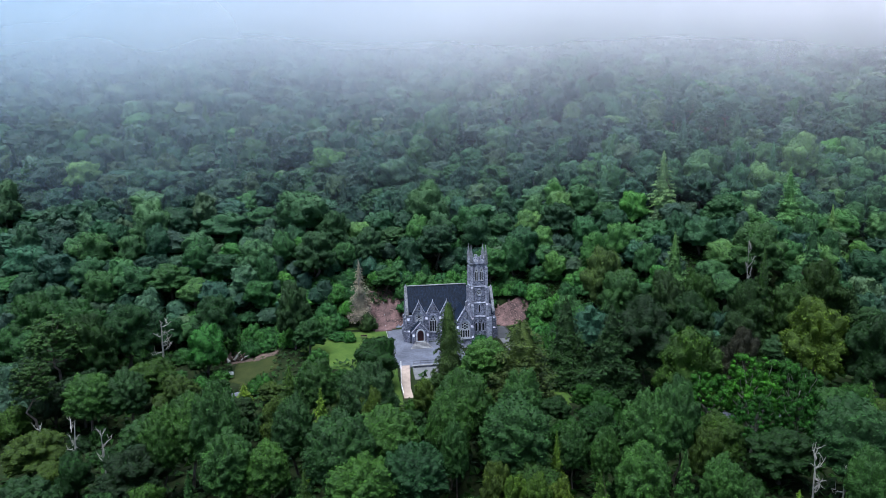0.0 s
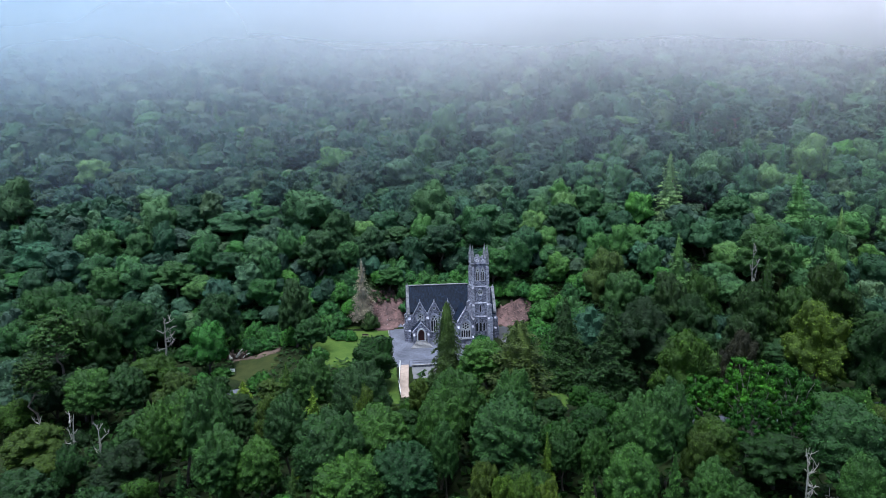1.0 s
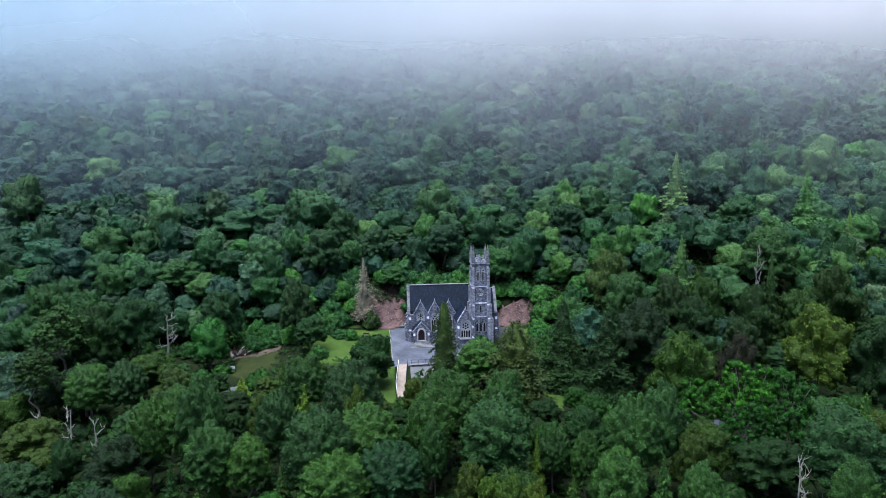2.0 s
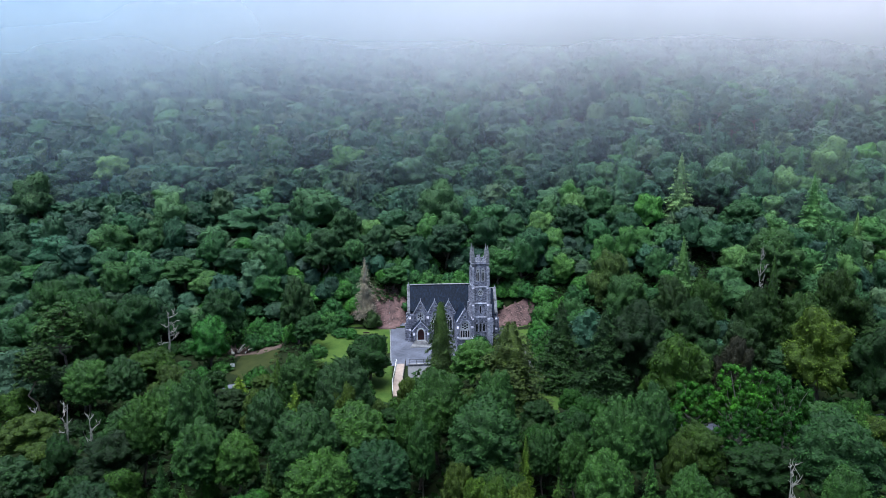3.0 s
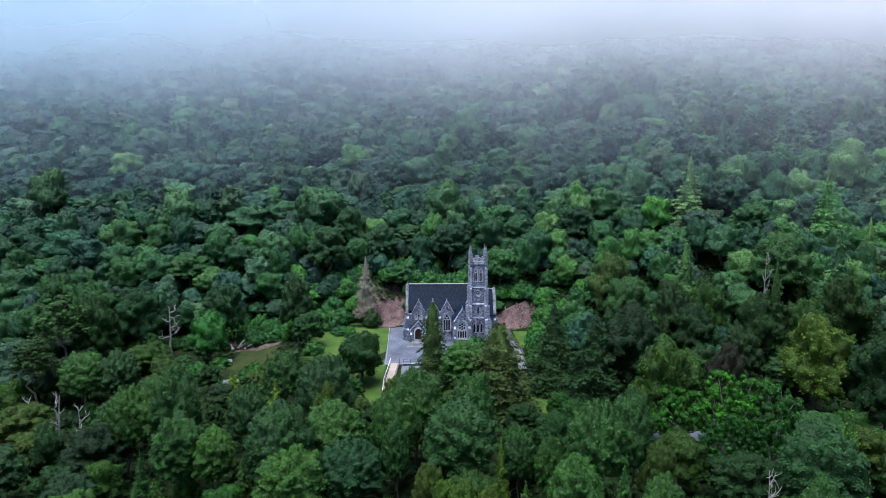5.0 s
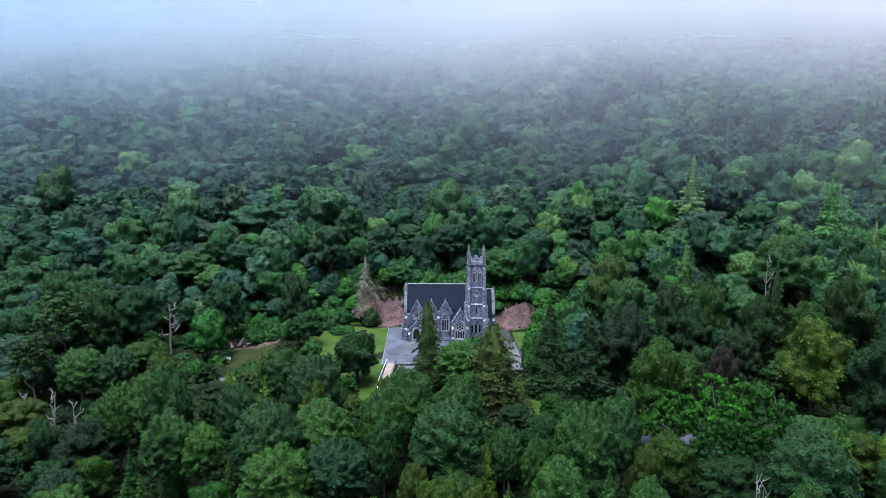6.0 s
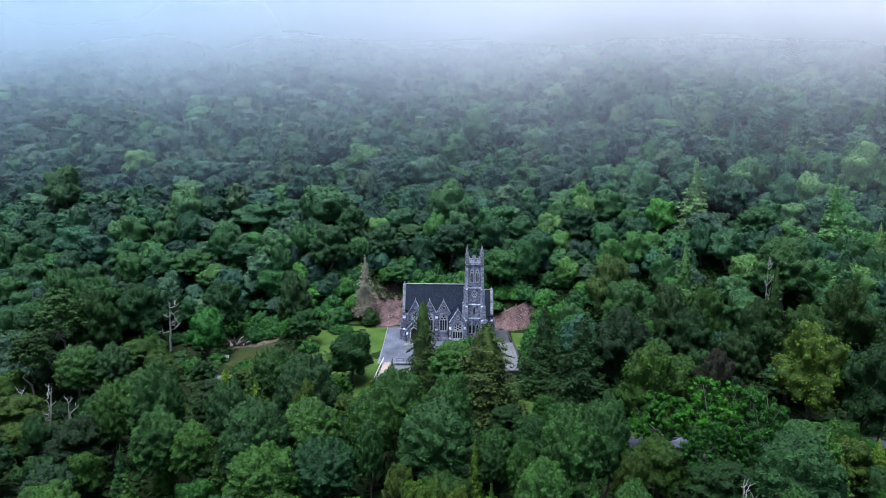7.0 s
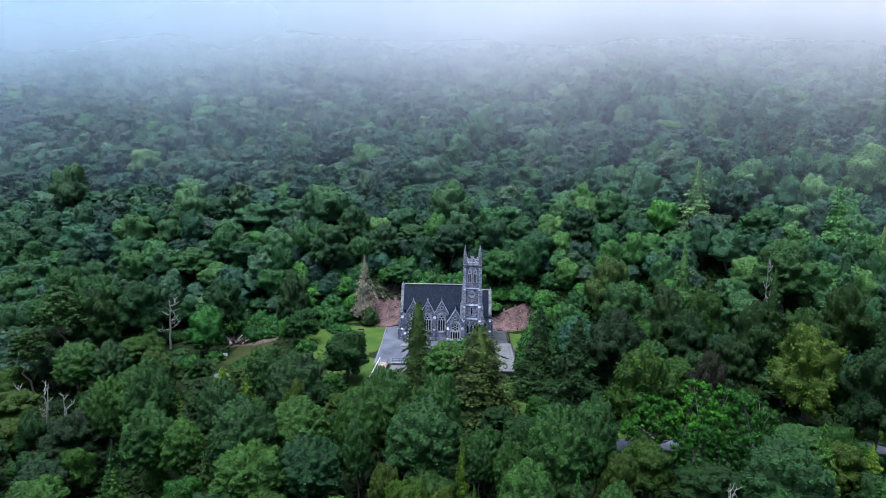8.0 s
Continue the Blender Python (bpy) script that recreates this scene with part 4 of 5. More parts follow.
draped("stony_bank", blob(28.8, 11.2, 6.4, 3.1, 0.25, 5), 18, 41, 3, 21, SCREE, 0.3, 0.5, "bare red-brown stony bank cut into the hill", "bank", bumpy=0.3)
draped("road", lambda x, y: abs(y + 51.5 - 0.05 * (x - 55)) < 1.9, 34, 88, -56, -46, ASPHALT, 0.06, 0.6, "narrow grey asphalt road through the wood", "road")
draped("verge", lambda x, y: 1.9 < y + 51.5 - 0.05 * (x - 55) < 5.0, 34, 88, -52, -42, GRASS, 0.05, 0.8, "grass verge beside the road", "grass")
draped("gravel_track", lambda x, y: abs(y + 20 + 0.25 * (x + 36)) < 1.1, -41, -33, -28, -15, ASPHALT, 0.08, 0.6, "narrow grey track across the clearing", "path")

# rubble on the banks
rub = random.Random(3)
rv, rf, rn = [], [], 0
for cx, cy, rx, ry, count in ((-4.6, 17.2, 6.5, 5.5, 620), (28.8, 11.2, 5.8, 2.6, 380), (-38, 9, 8, 5, 90)):
    for _ in range(count):
        a, q = rub.uniform(0, 6.283), math.sqrt(rub.random())
        x, y = cx + rx * q * math.cos(a), cy + ry * q * math.sin(a)
        s = 0.06 + 0.3 * rub.random() ** 2
        z = ground_height(x, y) + 0.3
        oct_v = [(s, 0, 0), (-s, 0, 0), (0, s, 0), (0, -s, 0), (0, 0, s * 0.7), (0, 0, -s)]
        rv += [(x + p * rub.uniform(0.6, 1.2), y + r * rub.uniform(0.6, 1.2), z + t) for p, r, t in oct_v]
        rf += [(rn + i, rn + j, rn + k) for i, j, k in ((0, 2, 4), (2, 1, 4), (1, 3, 4), (3, 0, 4), (2, 0, 5), (1, 2, 5), (3, 1, 5), (0, 3, 5))]
        rn += 6
tagged(link_mesh("rubble", rv, rf, [RUBBLE]), "scattered pink stones on the bare banks", "rubble", kind="stuff")

# kerb between forecourt and lawn
bm = bmesh.new()
for k in range(26):
    y = -17.5 + k * 1.4
    x = -4.48 - 0.02 * (y - 4)
    z = ground_height(x, y + 0.7)
    box(bm, x - 0.08, x + 0.06, y, y + 1.37, z - 0.3, z + 0.13)
tagged(part("kerb", bm, KERB), "low pale stone kerb along the lawn", "kerb", kind="structure")

# retaining wall, ramp and terrace below the forecourt
zt = ground_height(2, -17.8) + 0.1
fore_wall = new("retaining_wall")
tagged(fore_wall, "low stone retaining wall with dark railing below the forecourt", "wall")
part("wall", boxed((-0.3, 12.5, -18.25, -17.85, zt - 2.5, zt + 0.25)), STONE, fore_wall)
part("coping", boxed((-0.4, 12.6, -18.32, -17.78, zt + 0.252, zt + 0.38)), KERB, fore_wall)
for k in range(9):
    x = -0.1 + k * 1.55
    part("post", boxed((x - 0.03, x + 0.03, -18.08, -18.02, zt + 0.382, zt + 1.3)), IRON, fore_wall)
for z in (0.8, 1.3):
    part("rail", boxed((-0.15, 12.4, -18.075, -18.025, zt + z, zt + z + 0.05)), IRON, fore_wall)

ramp_thing = new("boarded_ramp")
tagged(ramp_thing, "sandy boarded ramp with handrails leading up to the church", "ramp")
def ramp_at(u):
    """Centre of the ramp, u from 0 at the forecourt to 1 at its foot."""
    x, y = -1.9 - 1.2 * u + 1.6 * max(u - 0.7, 0) , -17.7 - 16.5 * u
    return x, y, max(ground_height(x, y) + 0.35 * (1 - u) + 0.12, zt - 0.15 - 2.2 * u)
last = None
for k in range(41):
    x, y, z = ramp_at(k / 40)
    if last:
        a, b = last, (x, y, z)
        part("board", solid([(a[0] - 0.9, a[1] - 0.012, a[2]), (a[0] + 0.9, a[1] - 0.012, a[2]), (b[0] + 0.9, b[1] + 0.012, b[2]), (b[0] - 0.9, b[1] + 0.012, b[2])],
                            [(a[0] - 0.9, a[1] - 0.012, a[2] - 0.3), (a[0] + 0.9, a[1] - 0.012, a[2] - 0.3), (b[0] + 0.9, b[1] + 0.012, b[2] - 0.3), (b[0] - 0.9, b[1] + 0.012, b[2] - 0.3)]), BOARDS, ramp_thing)
        for s in (-0.98, 0.98):
            if k <= 24 or s < 0:
                w = 0.05
                part("handrail", solid([(a[0] + s - w, a[1], a[2] + 0.95), (a[0] + s + w, a[1], a[2] + 0.95), (a[0] + s + w, a[1], a[2] + 1.03), (a[0] + s - w, a[1], a[2] + 1.03)],
                                       [(b[0] + s - w, b[1], b[2] + 0.95), (b[0] + s + w, b[1], b[2] + 0.95), (b[0] + s + w, b[1], b[2] + 1.03), (b[0] + s - w, b[1], b[2] + 1.03)]), WHITE if s < 0 else IRON, ramp_thing)
                if k % 4 == 1:
                    part("post", boxed((a[0] + s - 0.04, a[0] + s + 0.04, a[1] - 0.04, a[1] + 0.04, a[2] - 0.4, a[2] + 0.95)), WHITE if s < 0 else IRON, ramp_thing)
    last = (x, y, z)

draped("lower_yard", lambda x, y: -0.4 < x < 5 and -25 < y < -18.3, -1, 6, -26, -18, PAVING, 0.07, 0.5, "paved grey yard below the retaining wall", "pavement")
terrace = new("terrace")
tagged(terrace, "raised grey paved terrace with a dark rim and floor lights", "terrace")
part("paving", boxed((22.9, 26.9, -23.2, -1.2, -3.2, -0.35)), PAVING, terrace)
part("rim", boxed((26.902, 27.25, -23.5, -1.2, -3.2, -0.05)), IRON, terrace, "dark edging")
part("rim", boxed((22.6, 26.9, -23.5, -23.202, -3.2, -0.05)), IRON, terrace, "dark edging")
for k in range(8):
    bm = bmesh.new()
    bmesh.ops.create_cone(bm, cap_ends=True, segments=8, radius1=0.14, radius2=0.1, depth=0.35, matrix=Matrix.Translation((26.1, -21.5 + k * 2.3, -0.18)))
    part("floor_light", bm, KERB, terrace, "small pale bollard lamp")
draped("dark_path", lambda x, y: 22.5 < x < 26.4 and -1.2 < y < 12.5, 22, 27, -2, 13, DARK_ASPHALT, 0.1, 0.4, "dark asphalt path round the chancel", "path")
bm = boxed((26.4, 26.62, -1.2, 12.5, -0.8, 0.16))
tagged(part("kerb", bm, IRON), "dark kerb along the path", "kerb", kind="structure")

# small things in the clearings
heap = new("stump_heap")
tagged(heap, "heap of uprooted brown stumps and broken wood", "stump")
hr = np.random.default_rng(4)
for k in range(26):
    a = hr.uniform(0, 6.28)
    q = np.array([-41.7 + hr.normal() * 1.6, 2.6 + hr.normal() * 0.9, ground_height(-41.7, 2.6) + hr.uniform(0.1, 0.7)])
    v, f = limb(hr, q, q + (math.cos(a) * 1.8, math.sin(a) * 1.2, hr.uniform(0.2, 1.9)), hr.uniform(0.16, 0.5), 0.07, 0.2, 7, 4)
    link_mesh("root", v, f, [EARTH if k % 4 else DEAD_WOOD], heap)
bench = new("picnic_bench")
tagged(bench, "small brown wooden bench on the lawn", "bench")
bx, by = -10.5, 4.5
bz = ground_height(bx, by)
part("seat", boxed((bx - 0.8, bx + 0.8, by - 0.2, by + 0.2, bz + 0.45, bz + 0.52)), EARTH, bench)
part("backrest", boxed((bx - 0.8, bx + 0.8, by + 0.2, by + 0.26, bz + 0.6, bz + 0.95)), EARTH, bench)
for s in (-0.7, 0.7):
    part("leg", boxed((bx + s - 0.05, bx + s + 0.05, by - 0.18, by + 0.24, bz - 0.1, bz + 0.448)), EARTH, bench)

sign = new("information_sign")
tagged(sign, "small white information board in a dark frame on two posts", "sign")
sx0, sy0 = -40.4, -8.6
sz0 = ground_height(sx0, sy0)
for s in (-0.55, 0.55):
    part("post", boxed((sx0 + s - 0.05, sx0 + s + 0.05, sy0 - 0.05, sy0 + 0.05, sz0 - 0.3, sz0 + 1.6)), IRON, sign)
sign_frame = part("frame", boxed((sx0 - 0.66, sx0 + 0.66, sy0 - 0.1, sy0 - 0.052, sz0 + 0.75, sz0 + 1.7)), IRON, sign)
part("board", boxed((sx0 - 0.52, sx0 + 0.52, sy0 - 0.125, sy0 - 0.102, sz0 + 0.86, sz0 + 1.58)), WHITE, sign_frame, "white printed panel")
for k in range(5):
    part("text_line", boxed((sx0 - 0.42, sx0 + 0.3 - 0.1 * (k % 2), sy0 - 0.132, sy0 - 0.126, sz0 + 1.42 - 0.11 * k, sz0 + 1.46 - 0.11 * k)), IRON, sign_frame)

# ---- the trees that stand out, from the clearing outwards ----
plant("fir", -11.1, 14.3, 18.9, 7.2, GREY_FIR, label="half-bare grey conifer tree behind the church lawn")
plant("yew", 6.1, -29.6, 16.1, 7.4, (0.15, 0.155, 0.07), shape=1)
plant("yew", 18.0, -41.5, 14.7, 14.0, (0.1, 0.105, 0.05), shape=1)
plant("yew", 35.5, -40.6, 16.4, 12.8, (0.036, 0.076, 0.026), shape=0)
plant("yew", 29.8, -31.5, 16.3, 11.2, (0.034, 0.072, 0.026), shape=0)
plant("broad", 43.1, -38.0, 16.7, 13.5, (0.03, 0.072, 0.026))
plant("ash", 50.0, -62.0, 13.2, 10.5, GREEN_BRIGHT, shape=0)
plant("ash", 43.2, -60.5, 12.0, 10.0, GREEN_BRIGHT, shape=1)
plant("ash", 56.0, -64.5, 12.3, 9.5, (0.045, 0.12, 0.026), shape=2)
plant("ash", 47.5, -66.0, 8.0, 8.0, GREEN_BRIGHT, shape=2)
plant("ash", 53.6, -67.6, 8.2, 7.5, GREEN_BRIGHT, shape=0)
plant("broad", 42.8, -55.9, 15.8, 11.5, (0.095, 0.155, 0.03))
plant("broad", 54.0, -52.6, 13.6, 7.0, PURPLE)
plant("broad", 73.4, -46.6, 17.1, 13.5, (0.13, 0.165, 0.035), shape=2)
plant("broad", 79.4, -55.2, 17.2, 12.0, GREEN_MID)
plant("pine", 12.4, -35.6, 9.5, 10.4, GREEN_BLUE)
plant("pine", 11.2, -65.1, 13.2, 6.8, GREEN_BLUE)
plant("pine", 3.5, -60.6, 12.2, 9.0, GREEN_PINE)
plant("pine", 9.2, -69.6, 10.6, 11.0, GREEN_BLUE)
plant("pine", 27.0, -73.5, 11.7, 7.8, GREEN_BLUE)
plant("pine", 32.0, -71.8, 12.6, 6.4, GREEN_BLUE)
plant("pine", 22.2, -81.9, 8.7, 7.2, GREEN_BLUE)
plant("broad", 34.8, -74.8, 7.4, 5.2, GREEN_YELLOW)
plant("spruce", 28.3, -80.9, 7.2, 4.2, GREEN_PALE)
plant("pine", 53.2, -79.6, 11.0, 10.8, GREEN_BLUE)
plant("scots", -69.3, -34.0, 10.4, 7.2, (0.07, 0.105, 0.04), shape=0)
plant("scots", -70.9, -21.1, 15.5, 11.0, (0.05, 0.09, 0.06), shape=1)
plant("broad", -65.8, -16.4, 15.2, 10.5, GREEN_MID)
plant("broad", -64.4, -0.5, 14.2, 12.3, GREEN_MID)
plant("mid", -45.8, -6.0, 9.4, 9.0, (0.06, 0.17, 0.03))
plant("bare", -57.0, -0.8, 8.4, 7.0, label="tall bleached dead tree standing at the clearing's edge")
plant("broad", -52.9, -22.7, 6.3, 10.5, (0.075, 0.13, 0.03))
plant("pine", -60.0, -33.6, 7.0, 8.8, GREEN_BLUE)
plant("pine", -54.2, -32.4, 6.8, 8.4, GREEN_PINE)
plant("broad", -23.3, -3.8, 8.1, 8.1, GREEN_MID)
plant("pine", -10.7, -58.0, 13.6, 8.7, (0.045, 0.085, 0.045))
plant("mid", -8.3, -28.0, 9.6, 9.8, (0.026, 0.075, 0.02))
plant("pine", -19.4, -45.3, 10.6, 7.2, GREEN_PINE)
plant("spruce", -17.6, -60.8, 11.2, 6.6, GREEN_YELLOW)
plant("pine", -21.7, -61.3, 10.0, 7.0, GREEN_PINE)
plant("pine", -5.4, -73.3, 6.8, 9.0, (0.034, 0.088, 0.05))
plant("pine", -14.7, -70.9, 10.9, 10.0, GREEN_PINE)
plant("pine", -32.8, -59.7, 12.6, 7.6, GREEN_BLUE)
plant("pine", -8.2, -66.3, 9.4, 9.6, GREEN_PINE)
plant("pine", -29.9, -66.5, 7.9, 7.8, GREEN_BLUE)
plant("pine", -24.7, -67.5, 6.2, 6.4, GREEN_PINE)
plant("pine", -37.2, -56.2, 9.8, 8.2, GREEN_PINE)
plant("pine", -12.3, -75.8, 7.1, 9.4, GREEN_PINE)
plant("pine", 17.3, -70.5, 6.9, 4.6, GREEN_PINE)
plant("broad", 4.9, -76.4, 6.0, 4.2, (0.2, 0.2, 0.05))
plant("broad", 7.0, -78.4, 4.6, 4.0, (0.17, 0.22, 0.05))
plant("broad", 12.2, -80.2, 4.4, 4.0, (0.16, 0.18, 0.05))
plant("broad", 9.0, -80.6, 5.6, 4.2, (0.19, 0.24, 0.05))
plant("spruce", 16.0, -83.8, 6.8, 4.8, GREEN_YELLOW)
plant("broad", 47.0, -73.3, 4.6, 9.4, GREEN_MID)
plant("broad", 23.3, -64.0, 6.8, 8.0, (0.045, 0.125, 0.026))
plant("broad", 17.9, -66.6, 6.6, 6.0, (0.045, 0.125, 0.026))
plant("spruce", -24.6, -37.2, 7.7, 6.0, (0.06, 0.085, 0.03))
plant("broad", -24.7, -53.7, 7.8, 6.0, GREEN_YELLOW)
plant("broad", -63.0, -47.9, 2.8, 9.8, GREEN_YELLOW)
plant("broad", -57.6, -55.0, 0.5, 7.0, GREEN_YELLOW)
plant("bare", -8.4, -58.5, 11.6, 4.5)
plant("mid", 28.4, 47.7, 31.0, 11.0, GREEN_MID)
plant("broad", 48.8, 30.2, 31.9, 12.0, GREEN_DARK)
plant("broad", 11.7, 31.1, 26.3, 12.0, (0.05, 0.095, 0.04))
plant("broad", -61.6, 26.5, 17.8, 13.0, GREEN_MID)
plant("mid", -50.7, 49.1, 30.0, 15.0, (0.05, 0.1, 0.035))
plant("mid", 10.5, 47.3, 38.5, 14.0, (0.05, 0.09, 0.045))
plant("mid", 63.8, 96.2, 60.0, 13.9, (0.06, 0.11, 0.05))
plant("broad", -86.3, 7.0, 16.0, 12.6, GREEN_MID)
plant("bare", -51.7, -51.2, 3.3, 4.0)
plant("bare", -58.0, -47.0, 3.5, 5.0)
plant("bare", -63.0, -46.0, 3.0, 4.0)
plant("bare", 45.8, -81.5, 6.0, 3.8)
plant("bare", 49.9, -81.7, 5.0, 3.4)
plant("bare", -25.0, -88.0, 3.5, 3.5)
# along the foot of the hill behind the church
plant("mid", -71.5, 47.5, 35.2, 13.0, GREEN_PALE)
plant("mid", -94.3, 65.4, 35.0, 9.3, (0.026, 0.06, 0.032))
plant("mid", -104.3, 43.5, 23.7, 13.5, (0.04, 0.1, 0.05))
plant("mid", -20.0, 81.2, 50.8, 14.5, (0.07, 0.13, 0.03))
plant("mid", 2.3, 68.9, 46.3, 14.8, (0.06, 0.1, 0.06))
plant("mid", -27.2, 44.9, 38.6, 17.0, (0.04, 0.082, 0.034))
plant("spruce", -7.0, 64.5, 34.5, 5.8, GREEN_YELLOW)
plant("broad", -23.2, 26.5, 26.0, 13.0, (0.065, 0.115, 0.045))
plant("mid", -36.7, 43.8, 24.8, 9.7, GREEN_PALE)
plant("bare", -36.0, 41.0, 23.0, 6.0)
plant("broad", -27.2, 3.2, 15.9, 8.8, (0.06, 0.095, 0.03))
plant("broad", 25.6, 20.0, 20.4, 11.5, (0.075, 0.17, 0.036))
plant("broad", -3.3, 22.0, 15.2, 8.5, (0.045, 0.12, 0.025))
plant("mid", 88.4, 83.3, 60.8, 14.8, GREEN_PALE)
plant("spruce", 65.5, 37.8, 39.9, 10.0, (0.075, 0.105, 0.045))
plant("spruce", 80.1, 27.5, 45.7, 11.0, (0.065, 0.095, 0.042))
plant("spruce", 75.2, 22.4, 29.2, 9.0, (0.065, 0.075, 0.04))
plant("spruce", 64.8, -9.0, 25.9, 12.5, (0.085, 0.105, 0.035))
plant("spruce", 111.0, 13.2, 40.1, 10.0, GREEN_PINE)
plant("spruce", 98.5, -12.6, 28.4, 10.0, (0.045, 0.075, 0.035))
plant("spruce", 77.3, -24.8, 23.8, 8.0, (0.05, 0.075, 0.03))
plant("broad", 89.1, -5.5, 27.4, 15.9, (0.065, 0.12, 0.03))
plant("bare", 82.0, -12.0, 22.4, 4.0)
plant("broad", 50.6, 0.1, 22.3, 10.8, AUTUMN)
plant("broad", 98.1, 28.2, 33.9, 16.0, (0.035, 0.09, 0.04))
plant("broad", 91.0, 26.0, 40.1, 11.0, (0.045, 0.09, 0.05))
for k in range(9):
    plant("scots" if k % 2 else "spruce", 104 + (k % 3) * 9 + k, 60 + (k // 3) * 10 + (k % 2) * 3, 58 + k * 0.9 + (k % 2) * 2, 8.5, (0.05, 0.075, 0.045), shape=k % 3)
plant("broad", -74.0, 0.0, 15.0, 13.0, (0.045, 0.115, 0.028))
plant("broad", -46.0, 5.0, 14.2, 11.0, GREEN_MID)
plant("pine", -40.8, -58.0, 8.8, 6.6, GREEN_PINE)
plant("broad", -44.5, -61.0, 4.6, 10.0, GREEN_DARK)
plant("spruce", -29.3, -66.0, 5.8, 3.6, GREEN_PALE)
plant("spruce", -35.3, -66.6, 3.0, 3.2, GREEN_PALE)
plant("spruce", -19.5, -72.5, 4.4, 3.4, (0.075, 0.1, 0.045))
plant("broad", -10.4, -61.3, 11.2, 5.0, GREEN_YELLOW)
plant("pine", 0.3, -67.0, 11.6, 6.9, GREEN_PINE)
plant("pine", 0.5, -70.6, 8.6, 4.4, GREEN_BLUE)
plant("spruce", 14.7, -71.3, 6.4, 2.8, GREEN_YELLOW)
plant("pine", 20.9, -73.3, 7.2, 4.4, GREEN_PINE)
plant("broad", 29.2, -53.0, 4.4, 6.2, GREEN_BRIGHT)
plant("pine", 32.6, -82.1, 6.1, 5.4, GREEN_BLUE)
plant("spruce", 61.0, -73.0, 10.8, 6.0, GREEN_PALE)
plant("pine", 48.5, -87.2, 8.1, 5.2, GREEN_BLUE)
plant("broad", 51.5, -7.0, 17.6, 11.0, GREEN_PALE)
plant("broad", 59.5, -16.0, 17.8, 11.0, (0.05, 0.09, 0.05))
plant("broad", 67.5, -15.3, 17.8, 8.8, (0.06, 0.12, 0.035))
plant("broad", 74.5, -23.6, 16.7, 9.4, GREEN_PALE)
plant("broad", 62.0, -22.5, 13.6, 9.4, GREEN_MID)
plant("broad", 66.2, -33.6, 12.0, 8.8, (0.05, 0.09, 0.05))
plant("broad", 82.5, -27.6, 17.2, 9.4, GREEN_PALE)
plant("broad", 93.5, -23.0, 21.0, 9.8, (0.075, 0.12, 0.03))
plant("mid", 98.5, 48.5, 39.8, 11.5, GREEN_PALE)
plant("broad", 92.0, 15.2, 33.2, 12.8, GREEN_MID)
plant("broad", -17.5, 36.8, 30.8, 11.5, (0.05, 0.1, 0.035))
plant("broad", -8.2, 31.8, 25.3, 10.0, (0.05, 0.095, 0.04))
plant("broad", -0.3, 38.8, 24.8, 10.5, (0.04, 0.082, 0.034))
plant("mid", 13.5, 39.3, 29.2, 10.5, (0.05, 0.09, 0.045))
plant("mid", -3.5, 46.0, 29.8, 11.5, (0.05, 0.1, 0.035))
plant("broad", 45.0, 21.3, 19.3, 9.6, (0.045, 0.085, 0.04))
plant("mid", -107.0, 39.2, 15.4, 12.5, (0.045, 0.12, 0.025))
plant("mid", -77.0, 65.2, 37.2, 14.0, (0.045, 0.09, 0.05))
plant("mid", -61.0, 67.8, 34.8, 12.5, GREEN_PALE)
plant("mid", -56.5, 49.0, 22.4, 10.5, (0.045, 0.12, 0.03))
plant("mid", -46.5, 37.3, 21.8, 9.6, GREEN_BRIGHT)
plant("mid", -87.0, 42.8, 26.3, 13.0, GREEN_DARK)
plant("mid", -63.0, 37.4, 15.8, 11.5, (0.05, 0.1, 0.035))
plant("mid", -77.0, 79.2, 44.4, 12.5, (0.045, 0.09, 0.05))
plant("mid", -122.0, 67.5, 42.5, 13.0, (0.022, 0.045, 0.03))
plant("mid", 100.3, 66.2, 53.8, 12.5, GREEN_PALE)
plant("mid", 64.3, 62.3, 41.8, 9.6, GREEN_BRIGHT)
plant("mid", 42.6, 82.4, 56.3, 13.0, (0.05, 0.09, 0.045))
plant("mid", 14.5, 88.4, 54.3, 11.5, (0.06, 0.11, 0.05))
plant("mid", 134.0, 40.4, 51.3, 12.5, GREEN_PALE)
plant("mid", -54.5, 111.4, 59.8, 13.0, GREEN_MID)
plant("mid", -105.0, 86.0, 48.3, 12.5, GREEN_PALE)
plant("mid", 21.6, 98.4, 67.3, 12.5, GREEN_PALE)
for k, (x, y, h, w) in enumerate([(-60, 4, 3.5, 6), (-54, 5, 3.5, 6), (-50, 1, 3.0, 5), (-62, -3, 2.0, 4.5), (-53, -4, 1.3, 4), (-58, -8, 1.3, 4.5), (-51, -11, 1.5, 4.5), (-63, -10, 2.0, 5), (-56, -14, 1.5, 4.5), (-67, -42, 3, 5), (-61, -38, 2.5, 5), (-55, -43, 2.2, 5)]):
    plant("bush", x, y, ground_height(x, y) + h, w, [GREEN_DARK, GREEN_MID][k % 2])
